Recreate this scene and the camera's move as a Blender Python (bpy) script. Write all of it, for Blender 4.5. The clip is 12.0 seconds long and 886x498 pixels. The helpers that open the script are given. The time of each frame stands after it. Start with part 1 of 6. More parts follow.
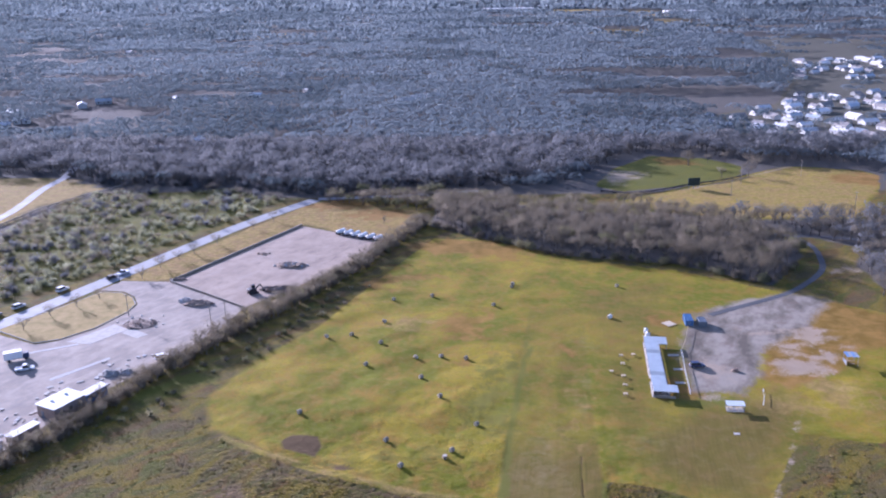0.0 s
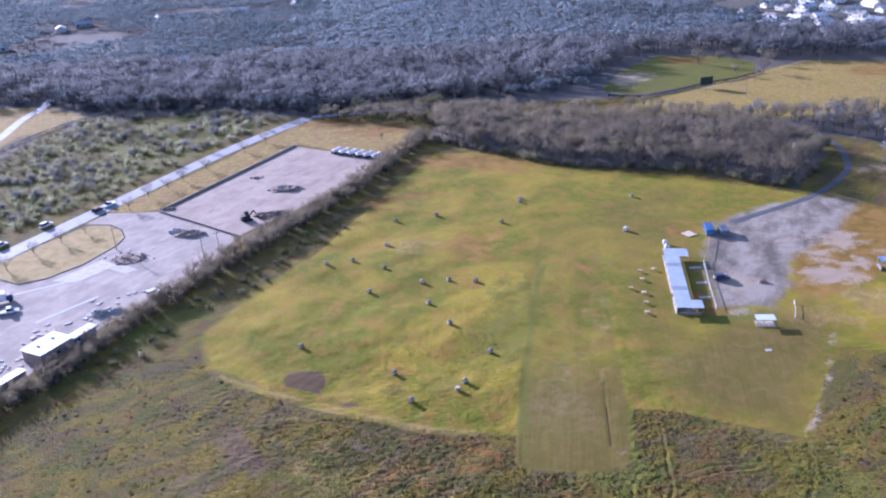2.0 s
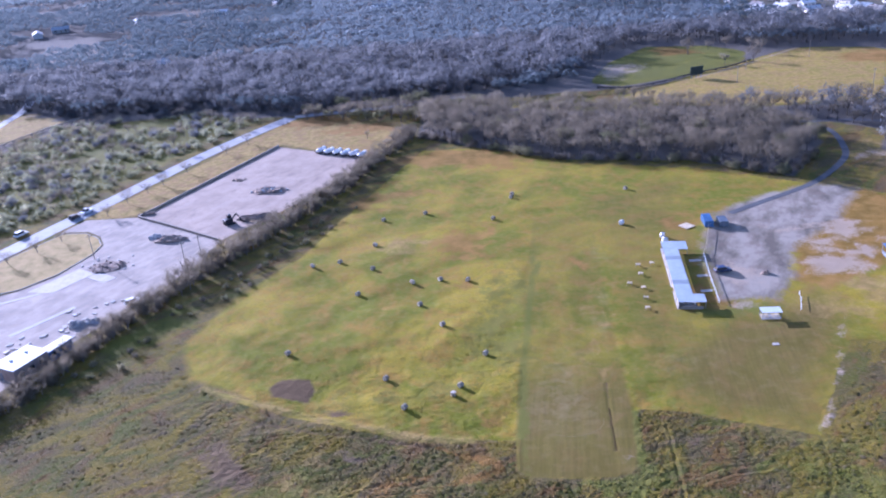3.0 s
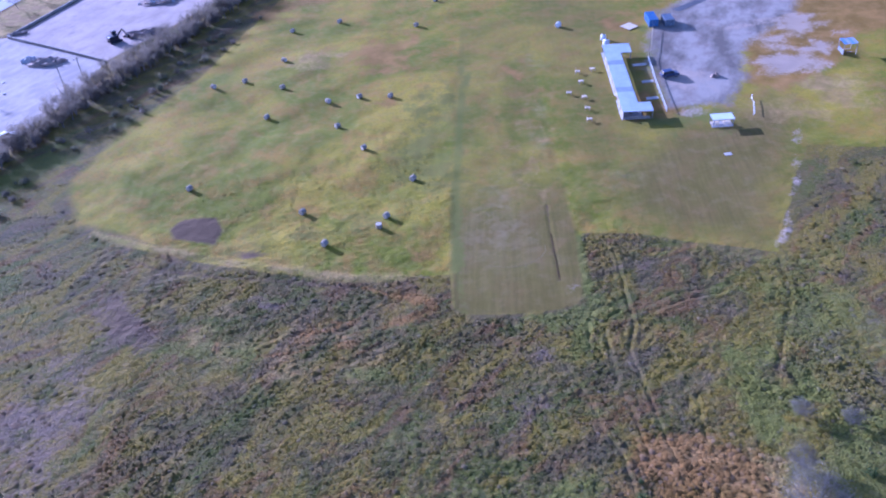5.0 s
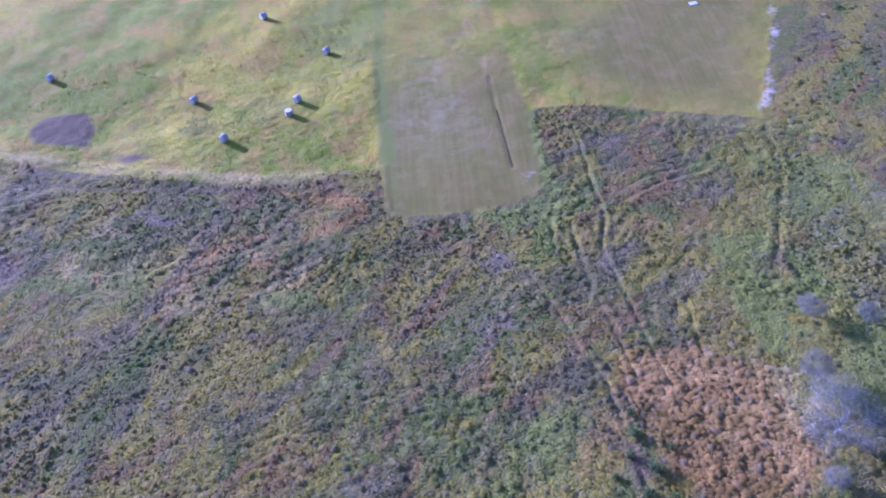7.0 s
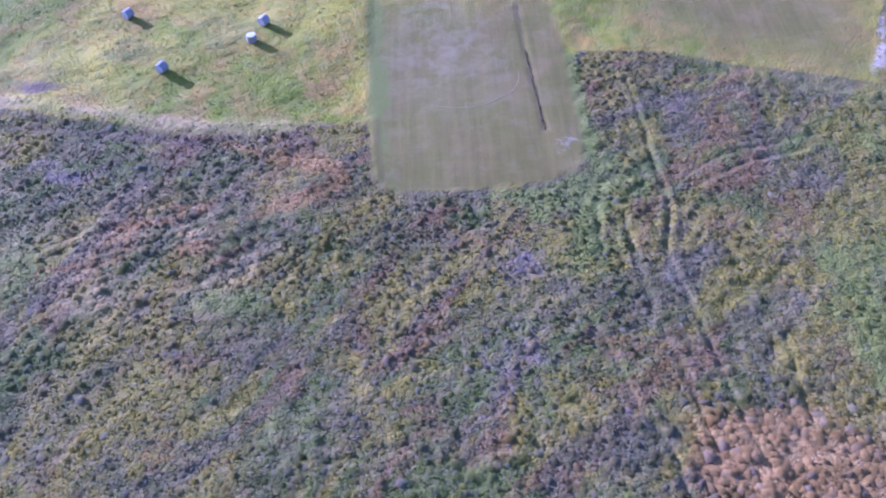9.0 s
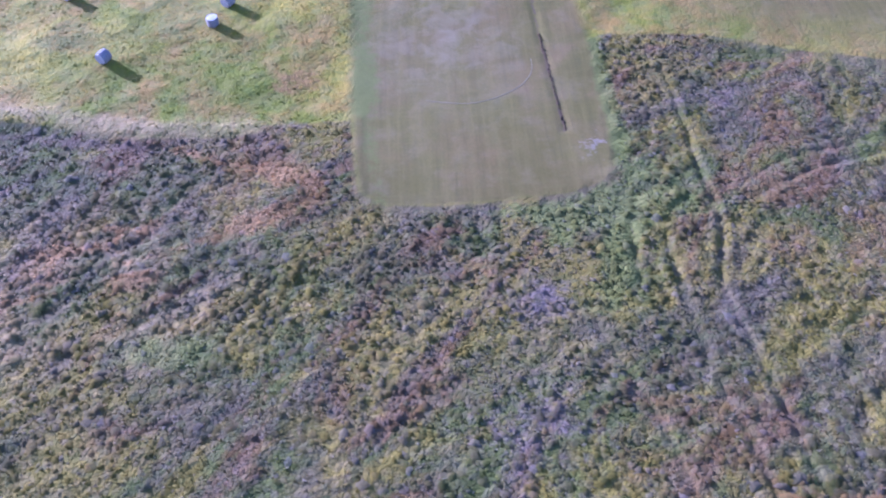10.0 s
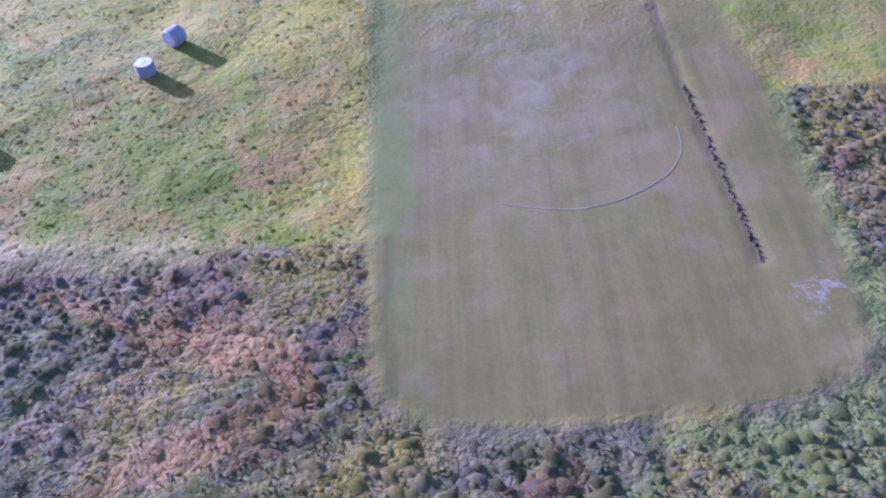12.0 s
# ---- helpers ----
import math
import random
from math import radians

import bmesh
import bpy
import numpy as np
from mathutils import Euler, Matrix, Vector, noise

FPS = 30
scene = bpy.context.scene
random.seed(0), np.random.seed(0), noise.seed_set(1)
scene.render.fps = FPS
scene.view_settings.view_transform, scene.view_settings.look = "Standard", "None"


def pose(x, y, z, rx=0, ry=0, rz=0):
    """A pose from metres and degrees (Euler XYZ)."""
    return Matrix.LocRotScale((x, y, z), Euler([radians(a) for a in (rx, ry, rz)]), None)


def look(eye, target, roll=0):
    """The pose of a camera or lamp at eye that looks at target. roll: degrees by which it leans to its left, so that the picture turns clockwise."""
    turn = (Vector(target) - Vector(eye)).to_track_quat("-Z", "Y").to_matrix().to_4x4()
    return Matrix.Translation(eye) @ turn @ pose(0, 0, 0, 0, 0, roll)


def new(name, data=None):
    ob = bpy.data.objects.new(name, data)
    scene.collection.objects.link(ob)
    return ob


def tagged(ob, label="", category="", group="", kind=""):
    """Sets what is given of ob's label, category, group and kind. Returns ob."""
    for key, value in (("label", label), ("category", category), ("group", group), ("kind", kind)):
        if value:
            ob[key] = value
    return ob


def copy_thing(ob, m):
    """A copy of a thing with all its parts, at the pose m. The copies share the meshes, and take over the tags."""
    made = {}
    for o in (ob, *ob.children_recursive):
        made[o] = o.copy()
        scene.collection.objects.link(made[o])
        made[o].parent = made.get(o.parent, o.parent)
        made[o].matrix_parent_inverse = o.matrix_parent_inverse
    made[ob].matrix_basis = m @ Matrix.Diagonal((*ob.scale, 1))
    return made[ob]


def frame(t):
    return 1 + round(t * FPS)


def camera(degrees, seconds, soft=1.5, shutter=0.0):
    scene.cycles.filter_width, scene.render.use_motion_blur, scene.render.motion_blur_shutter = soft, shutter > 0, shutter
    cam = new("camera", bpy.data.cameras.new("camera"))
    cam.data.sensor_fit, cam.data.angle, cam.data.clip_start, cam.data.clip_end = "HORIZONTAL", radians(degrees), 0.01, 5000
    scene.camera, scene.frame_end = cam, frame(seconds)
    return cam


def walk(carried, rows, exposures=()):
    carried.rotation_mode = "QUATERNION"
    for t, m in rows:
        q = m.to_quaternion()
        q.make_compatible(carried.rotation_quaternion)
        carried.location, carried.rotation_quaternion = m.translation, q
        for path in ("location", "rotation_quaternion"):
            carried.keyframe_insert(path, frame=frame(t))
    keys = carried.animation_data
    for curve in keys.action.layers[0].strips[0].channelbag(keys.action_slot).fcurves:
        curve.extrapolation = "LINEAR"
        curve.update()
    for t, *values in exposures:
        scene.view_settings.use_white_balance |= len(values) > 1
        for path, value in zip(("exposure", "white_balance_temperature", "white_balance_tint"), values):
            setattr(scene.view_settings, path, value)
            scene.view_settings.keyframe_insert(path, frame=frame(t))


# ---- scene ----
# The camera flies on a steady line over the field and sinks from 114 m to 31 m.
cam = camera(55.67, 12.0, 2.1)
PATH = [
    (0, look((0.000, -0.000, 113.750), (0.000, 94.968, 82.428), -0.785)),
    (0.5, look((-0.238, 3.867, 112.626), (-0.004, 97.710, 78.081), -1.123)),
    (1, look((-0.275, 8.097, 111.562), (-1.223, 101.545, 75.972), -1.788)),
    (1.5, look((-0.376, 12.239, 109.967), (-1.595, 104.052, 70.358), -2.425)),
    (2, look((-0.542, 16.791, 108.998), (-1.213, 108.056, 68.131), -3.457)),
    (2.5, look((-0.874, 20.668, 107.330), (-0.848, 113.947, 71.288), -4.288)),
    (3, look((-0.988, 25.010, 104.873), (-0.386, 116.256, 63.961), -4.642)),
    (4.8, look((0.088, 42.718, 97.227), (5.251, 124.490, 39.897), -5.865)),
    (5, look((1.019, 44.204, 95.264), (7.437, 123.828, 35.107), -5.037)),
    (5.5, look((0.871, 50.106, 93.367), (7.303, 123.668, 25.933), -6.748)),
    (6, look((0.450, 54.640, 89.118), (10.047, 126.552, 20.295), -5.081)),
    (6.5, look((1.391, 60.758, 85.974), (12.375, 129.712, 14.387), -6.006)),
    (7, look((2.278, 65.909, 81.825), (14.757, 134.072, 9.727), -4.905)),
    (7.2, look((2.365, 68.340, 80.203), (14.564, 136.031, 7.614), -5.771)),
    (8.8, look((4.857, 88.087, 64.651), (20.087, 150.820, -11.721), 3.411)),
    (9, look((5.362, 91.055, 63.006), (17.998, 153.637, -13.961), -0.922)),
    (9.5, look((6.834, 97.320, 57.562), (17.174, 159.501, -20.069), -5.258)),
    (10, look((8.171, 103.620, 52.457), (20.486, 165.479, -25.144), -1.389)),
    (10.5, look((7.966, 110.645, 47.060), (22.211, 172.264, -30.400), -0.585)),
    (11, look((8.185, 118.029, 41.856), (22.824, 179.477, -35.667), -1.331)),
    (11.5, look((8.959, 124.941, 35.896), (22.421, 190.953, -38.004), -1.559)),
    (12, look((10.939, 132.418, 31.188), (21.041, 199.443, -42.335), -3.339)),
]
EXPOSURE = [
    (0.0, 1.10, 4980, 36), (3.0, 1.28, 4660, 38), (5.0, 1.18, 4150, 48), (6.0, 1.33, 4060, 51), (7.0, 1.58, 4000, 52), (9.0, 1.70, 3980, 55), (10.5, 1.70, 4060, 56), (12.0, 1.62, 4000, 57),
]
walk(cam, PATH, EXPOSURE)

# ---- light: low winter sun ahead and to the left ----
SUN_EL, SUN_X, SUN_Y = radians(15.5), -0.68, 0.73
world = bpy.data.worlds.new("world")
scene.world = world
world.use_nodes = True
wn = world.node_tree
sky = wn.nodes.new("ShaderNodeTexSky")
sky.sky_type, sky.sun_disc = "NISHITA", False
sky.sun_elevation, sky.sun_rotation = SUN_EL, math.atan2(SUN_X, SUN_Y)
sky.air_density, sky.dust_density = 1.0, 1.5
wn.links.new(sky.outputs[0], wn.nodes["Background"].inputs[0])
wn.nodes["Background"].inputs[1].default_value = 0.1
sun = new("sun", bpy.data.lights.new("sun", "SUN"))
sun.data.energy, sun.data.angle, sun.data.color = 5.0, radians(0.5), (1.0, 0.93, 0.82)
sun.matrix_world = look((0, 0, 0), (-SUN_X, -SUN_Y, -math.tan(SUN_EL)))

# ---- materials ----
def nodes_of(name, rough=0.9, metal=0.0, spec=0.3):
    m = bpy.data.materials.new(name)
    m.use_nodes = True
    b = m.node_tree.nodes["Principled BSDF"]
    b.inputs["Roughness"].default_value, b.inputs["Metallic"].default_value = rough, metal
    b.inputs["Specular IOR Level"].default_value = spec
    return m, m.node_tree, b


def noise_node(nt, scale, detail=4.0, rough=0.6, vec=None, distort=0.0):
    n = nt.nodes.new("ShaderNodeTexNoise")
    n.inputs["Scale"].default_value, n.inputs["Detail"].default_value = scale, detail
    n.inputs["Roughness"].default_value, n.inputs["Distortion"].default_value = rough, distort
    if vec is not None:
        nt.links.new(vec, n.inputs["Vector"])
    return n.outputs[0]


def ramp(nt, fac, lo, hi, a=0.0, b=1.0):
    n = nt.nodes.new("ShaderNodeMapRange")
    n.inputs[1].default_value, n.inputs[2].default_value = lo, hi
    n.inputs[3].default_value, n.inputs[4].default_value = a, b
    nt.links.new(fac, n.inputs[0])
    return n.outputs[0]


def mix(nt, fac, a, b, kind="MIX"):
    n = nt.nodes.new("ShaderNodeMix")
    n.data_type, n.blend_type = "RGBA", kind
    for value, socket in ((fac, n.inputs[0]), (a, n.inputs[6]), (b, n.inputs[7])):
        if isinstance(value, (int, float)):
            socket.default_value = value
        elif isinstance(value, tuple):
            socket.default_value = (*value, 1)
        else:
            nt.links.new(value, socket)
    return n.outputs[2]


def calc(nt, op, a, b):
    n = nt.nodes.new("ShaderNodeMath")
    n.operation = op
    for value, socket in ((a, n.inputs[0]), (b, n.inputs[1])):
        if isinstance(value, (int, float)):
            socket.default_value = value
        else:
            nt.links.new(value, socket)
    return n.outputs[0]


def bump(nt, bsdf, height, strength, distance):
    n = nt.nodes.new("ShaderNodeBump")
    n.inputs["Strength"].default_value, n.inputs["Distance"].default_value = strength, distance
    nt.links.new(height, n.inputs["Height"])
    nt.links.new(n.outputs[0], bsdf.inputs["Normal"])


def world_vec(nt):
    return nt.nodes.new("ShaderNodeNewGeometry").outputs["Position"]


def stretched(nt, pos, turn, length, width):
    """Places laid out along and across a direction, for marks that run that way."""
    n = nt.nodes.new("ShaderNodeMapping")
    n.vector_type = "TEXTURE"
    n.inputs["Rotation"].default_value = (0, 0, radians(turn))
    n.inputs["Scale"].default_value = (length, width, width)
    nt.links.new(pos, n.inputs["Vector"])
    return n.outputs[0]


def surface(name, c1, c2, scale=1.0, rough=0.85, metal=0.0, spec=0.3, grain=8.0, relief=0.02, vary=0.0):
    """A plain surface: two tones in broad stains, a finer grain, slight relief; vary: by object."""
    m, nt, b = nodes_of(name, rough, metal, spec)
    pos = world_vec(nt)
    broad = ramp(nt, noise_node(nt, scale, 3, 0.6, pos), 0.35, 0.65)
    fine = noise_node(nt, scale * grain, 4, 0.7, pos)
    c = mix(nt, broad, c1, c2)
    c = mix(nt, 0.35, c, mix(nt, fine, tuple(v * 0.45 for v in c1), tuple(min(1, v * 1.5) for v in c2)))
    if vary:
        info = nt.nodes.new("ShaderNodeObjectInfo").outputs["Random"]
        c = mix(nt, 1.0, c, mix(nt, info, (1 - vary,) * 3, (1 + vary, 1 + vary * 0.9, 1 + vary * 0.7)), "MULTIPLY")
    nt.links.new(c, b.inputs["Base Color"])
    if relief:
        bump(nt, b, fine, 0.6, relief)
    return m


def plant(name, c1, c2, rough=0.9, share=0.4, upward=0.0):
    """Twigs and leaves: tone by tree (attribute 'tint' or object) and by clump."""
    m, nt, b = nodes_of(name, rough, 0, 0.15)
    geo = nt.nodes.new("ShaderNodeNewGeometry")
    info = nt.nodes.new("ShaderNodeObjectInfo").outputs["Random"]
    att = nt.nodes.new("ShaderNodeAttribute")
    att.attribute_name = "tint"
    tone = calc(nt, "FRACT", calc(nt, "ADD", info, att.outputs["Fac"]), 0.0)
    c = mix(nt, tone, c1, c2)
    isl = ramp(nt, geo.outputs["Random Per Island"], 0, 1, 0.93, 1.07)
    n = nt.nodes.new("ShaderNodeMix")
    n.data_type, n.blend_type = "RGBA", "MULTIPLY"
    n.inputs[0].default_value = 1
    nt.links.new(c, n.inputs[6])
    nt.links.new(isl, n.inputs[7])
    nt.links.new(n.outputs[2], b.inputs["Base Color"])
    glow_through(nt, b, n.outputs[2], share)
    if upward:
        # a dense crown is lit as a whole: its twigs take the slope of the crown they belong to
        slope = nt.nodes.new("ShaderNodeAttribute")
        slope.attribute_name = "crown"
        turn = nt.nodes.new("ShaderNodeVectorTransform")
        turn.vector_type, turn.convert_from, turn.convert_to = "NORMAL", "OBJECT", "WORLD"
        nt.links.new(slope.outputs["Vector"], turn.inputs[0])
        up = nt.nodes.new("ShaderNodeMix")
        up.data_type = "VECTOR"
        up.inputs[0].default_value = upward
        nt.links.new(turn.outputs[0], up.inputs[5])
        nt.links.new(geo.outputs["Normal"], up.inputs[4])
        nt.links.new(up.outputs[1], b.inputs["Normal"])
    return m


def glow_through(nt, b, colour, share):
    """Thin blades and twigs let part of the light through."""
    tr = nt.nodes.new("ShaderNodeBsdfTranslucent")
    ms = nt.nodes.new("ShaderNodeMixShader")
    ms.inputs[0].default_value = share
    nt.links.new(colour, tr.inputs[0])
    nt.links.new(b.outputs[0], ms.inputs[1])
    nt.links.new(tr.outputs[0], ms.inputs[2])
    nt.links.new(ms.outputs[0], nt.nodes["Material Output"].inputs["Surface"])


def ground_material(name, thin=0.0):
    m, nt, b = nodes_of(name, 0.95, 0, 0.1)
    pos = world_vec(nt)
    big = noise_node(nt, 0.035, 4, 0.6, pos, 0.6)
    mid = noise_node(nt, 0.16, 5, 0.65, pos, 0.4)
    tuft = noise_node(nt, 1.3, 5, 0.7, pos)
    lumps = noise_node(nt, 2.8, 3, 0.55, pos)
    fine = noise_node(nt, 5.0, 4, 0.7, pos)
    zone = {}
    for attr, keys in (("zone_a", ("mown", "strip", "gravel")), ("zone_b", ("pale", "red", "dry")), ("zone_c", ("wood", "lush", "soil")), ("zone_d", ("purple", "town", "far"))):
        a = nt.nodes.new("ShaderNodeAttribute")
        a.attribute_name = attr
        s = nt.nodes.new("ShaderNodeSeparateColor")
        nt.links.new(a.outputs["Color"], s.inputs[0])
        for i, k in enumerate(keys):
            zone[k] = s.outputs[i]

    def mask(key, soft=0.5):
        # broken edge: the zone's value is pushed up and down by the tufts
        v = calc(nt, "ADD", zone[key], calc(nt, "MULTIPLY", calc(nt, "SUBTRACT", mid, 0.5), soft))
        v = calc(nt, "ADD", v, calc(nt, "MULTIPLY", calc(nt, "SUBTRACT", tuft, 0.5), soft))
        return ramp(nt, v, 0.35, 0.65)

    # tussocks: mounds about half a metre wide, each with a tone of its own
    warp = nt.nodes.new("ShaderNodeVectorMath")
    warp.operation = "MULTIPLY_ADD"
    wn_ = nt.nodes.new("ShaderNodeTexNoise")
    wn_.inputs["Scale"].default_value = 1.1
    nt.links.new(pos, wn_.inputs["Vector"])
    nt.links.new(wn_.outputs["Color"], warp.inputs[0])
    warp.inputs[1].default_value = (0.7, 0.7, 0.7)
    nt.links.new(pos, warp.inputs[2])
    cell = nt.nodes.new("ShaderNodeTexVoronoi")
    cell.voronoi_dimensions, cell.feature = "2D", "SMOOTH_F1"
    cell.inputs["Scale"].default_value, cell.inputs["Smoothness"].default_value = 2.1, 0.45
    nt.links.new(warp.outputs[0], cell.inputs["Vector"])
    hue = nt.nodes.new("ShaderNodeSeparateColor")
    nt.links.new(cell.outputs["Color"], hue.inputs[0])
    mound = ramp(nt, cell.outputs["Distance"], 0.0, 0.65, 1.0, 0.0)
    # rough meadow: patches of green, yellow-green, russet and grey-violet, with pale dead stalks on the tussocks
    drift = nt.nodes.new("ShaderNodeTexNoise")
    drift.inputs["Scale"].default_value, drift.inputs["Detail"].default_value = 1.0, 5.0
    drift.inputs["Roughness"].default_value, drift.inputs["Distortion"].default_value = 0.62, 0.7
    nt.links.new(stretched(nt, pos, 40, 13, 6.5), drift.inputs["Vector"])
    kinds = nt.nodes.new("ShaderNodeSeparateColor")
    nt.links.new(drift.outputs["Color"], kinds.inputs[0])
    c = mix(nt, ramp(nt, mid, 0.4, 0.6), (0.115, 0.11, 0.036), (0.175, 0.14, 0.062))
    c = mix(nt, ramp(nt, kinds.outputs[0], 0.49, 0.58, 0, 0.8), c, (0.125, 0.145, 0.028))
    c = mix(nt, ramp(nt, kinds.outputs[1], 0.46, 0.56, 0, 0.85), c, (0.25, 0.198, 0.034))
    c = mix(nt, ramp(nt, kinds.outputs[2], 0.53, 0.62, 0, 0.7), c, (0.195, 0.108, 0.052))
    c = mix(nt, ramp(nt, kinds.outputs[0], 0.38, 0.46, 0.6, 0), c, (0.132, 0.108, 0.08))
    c = mix(nt, ramp(nt, hue.outputs[0], 0.45, 0.9, 0, 0.22), c, (0.3, 0.24, 0.165))
    c = mix(nt, ramp(nt, hue.outputs[1], 0.2, 0.5, 0.3, 0), c, mix(nt, 1.0, c, (1.3, 1.28, 1.22), "MULTIPLY"))
    c = mix(nt, ramp(nt, hue.outputs[1], 0.62, 0.9, 0, 0.32), c, (0.1, 0.13, 0.04))
    c = mix(nt, ramp(nt, hue.outputs[2], 0.72, 0.97, 0, 0.25), c, (0.2, 0.165, 0.135))
    c = mix(nt, 1.0, c, (0.77, 0.71, 0.53), "MULTIPLY")
    mown = mix(nt, ramp(nt, big, 0.43, 0.61), (0.15, 0.162, 0.012), (0.31, 0.252, 0.03))
    mown = mix(nt, ramp(nt, mid, 0.45, 0.63, 0, 0.7), mown, (0.285, 0.168, 0.045))
    mown = mix(nt, ramp(nt, noise_node(nt, 0.5, 4, 0.6, pos), 0.45, 0.7, 0, 0.4), mown, (0.27, 0.225, 0.09))
    mown = mix(nt, ramp(nt, hue.outputs[1], 0.6, 0.9, 0, 0.3), mown, (0.11, 0.15, 0.035))
    mown = mix(nt, 1.0, mown, (1.06, 0.98, 0.7), "MULTIPLY")
    c = mix(nt, mask("mown", 0.35), c, mown)
    strip = mix(nt, ramp(nt, mid, 0.36, 0.64), (0.124, 0.092, 0.02), (0.156, 0.11, 0.03))
    strip = mix(nt, ramp(nt, big, 0.44, 0.62, 0, 0.4), strip, (0.125, 0.118, 0.03))
    strip = mix(nt, ramp(nt, noise_node(nt, 0.33, 5, 0.6, pos), 0.5, 0.66, 0, 0.5), strip, (0.2, 0.142, 0.06))
    swath = noise_node(nt, 1.0, 3, 0.6, stretched(nt, pos, 80, 11, 0.8))
    strip = mix(nt, ramp(nt, swath, 0.5, 0.68, 0, 0.5), strip, (0.185, 0.138, 0.036))
    strip = mix(nt, ramp(nt, swath, 0.32, 0.46, 0.5, 0), strip, (0.096, 0.079, 0.022))
    cross = noise_node(nt, 1.0, 3, 0.6, stretched(nt, pos, -6, 5, 0.5))
    strip = mix(nt, ramp(nt, cross, 0.54, 0.7, 0, 0.4), strip, (0.165, 0.128, 0.032))
    c = mix(nt, ramp(nt, zone["strip"], 0.1, 0.9, 0, 0.85), c, strip)
    worn = calc(nt, "MULTIPLY", zone["far"], ramp(nt, noise_node(nt, 0.38, 5, 0.6, pos, 0.5), 0.42, 0.64, 0.05, 0.45))
    c = mix(nt, worn, c, mix(nt, tuft, (0.27, 0.2, 0.095), (0.36, 0.27, 0.14)))
    c = mix(nt, calc(nt, "MULTIPLY", mask("lush", 0.9), 0.75), c, mix(nt, tuft, (0.108, 0.12, 0.02), (0.18, 0.178, 0.03)))
    c = mix(nt, calc(nt, "MULTIPLY", mask("dry", 0.6), 0.85), c, mix(nt, ramp(nt, noise_node(nt, 0.42, 5, 0.65, pos, 0.5), 0.38, 0.62), (0.27, 0.205, 0.052), (0.44, 0.3, 0.1)))
    c = mix(nt, calc(nt, "MULTIPLY", calc(nt, "MULTIPLY", zone["dry"], ramp(nt, mid, 0.45, 0.62)), 0.6), c, (0.27, 0.16, 0.075))
    c = mix(nt, calc(nt, "MULTIPLY", mask("red", 0.9), 0.7), c, mix(nt, ramp(nt, mid, 0.38, 0.62), (0.205, 0.098, 0.024), (0.33, 0.178, 0.05)))
    c = mix(nt, calc(nt, "MULTIPLY", mask("purple", 0.9), 0.75), c, mix(nt, tuft, (0.15, 0.1, 0.066), (0.24, 0.17, 0.12)))
    cloud = noise_node(nt, 1.0, 5, 0.62, stretched(nt, pos, 62, 15, 8), 0.1)
    stony = mix(nt, ramp(nt, cloud, 0.38, 0.58), (0.155, 0.13, 0.1), (0.35, 0.3, 0.24))
    stony = mix(nt, ramp(nt, mid, 0.5, 0.66, 0, 0.7), stony, (0.2, 0.155, 0.12))
    c = mix(nt, mask("soil", 0.5), c, mix(nt, mid, (0.1, 0.066, 0.032), (0.15, 0.098, 0.05)))
    c = mix(nt, mask("gravel", 0.7), c, stony)
    c = mix(nt, calc(nt, "MULTIPLY", mask("pale", 0.9), 0.85), c, mix(nt, mid, (0.33, 0.25, 0.17), (0.49, 0.385, 0.29)))
    c = mix(nt, mask("wood", 0.2), c, mix(nt, mid, (0.1, 0.09, 0.078), (0.17, 0.15, 0.125)))
    c = mix(nt, mask("town", 0.5), c, mix(nt, mid, (0.09, 0.09, 0.06), (0.17, 0.15, 0.12)))
    c = mix(nt, ramp(nt, fine, 0.3, 0.7, 0.0, 0.36), c, mix(nt, 1.0, c, (0.55, 0.58, 0.5), "MULTIPLY"))
    nt.links.new(c, b.inputs["Base Color"])
    if thin:
        # every tussock: own share of pale dead stalks, and colour lifted as if sunlit
        own = nt.nodes.new("ShaderNodeNewGeometry").outputs["Random Per Island"]
        c = mix(nt, 1.0, c, mix(nt, own, (1.12, 1.12, 1.08), (1.45, 1.42, 1.34)), "MULTIPLY")
        pale = calc(nt, "FRACT", calc(nt, "MULTIPLY", own, 17.0), 0.0)
        c = mix(nt, calc(nt, "MULTIPLY", ramp(nt, pale, 0.8, 1.0, 0, 0.3), calc(nt, "SUBTRACT", 1.0, zone["mown"])), c, (0.3, 0.25, 0.19))
        nt.links.new(c, b.inputs["Base Color"])
        bump(nt, b, noise_node(nt, 6.0, 3, 0.6, pos), 0.5, 0.06)
        glow_through(nt, b, c, thin)
        return m
    rough_only = calc(nt, "SUBTRACT", 1.05, calc(nt, "MAXIMUM", calc(nt, "MAXIMUM", calc(nt, "MULTIPLY", zone["mown"], 0.5), zone["gravel"]), calc(nt, "MULTIPLY", zone["strip"], 0.95)))
    bump(nt, b, calc(nt, "MULTIPLY", calc(nt, "SUBTRACT", calc(nt, "ADD", calc(nt, "MULTIPLY", mound, 0.12), calc(nt, "ADD", lumps, calc(nt, "MULTIPLY", fine, 0.25))), 0.68), rough_only), 0.6, 0.26)
    return m


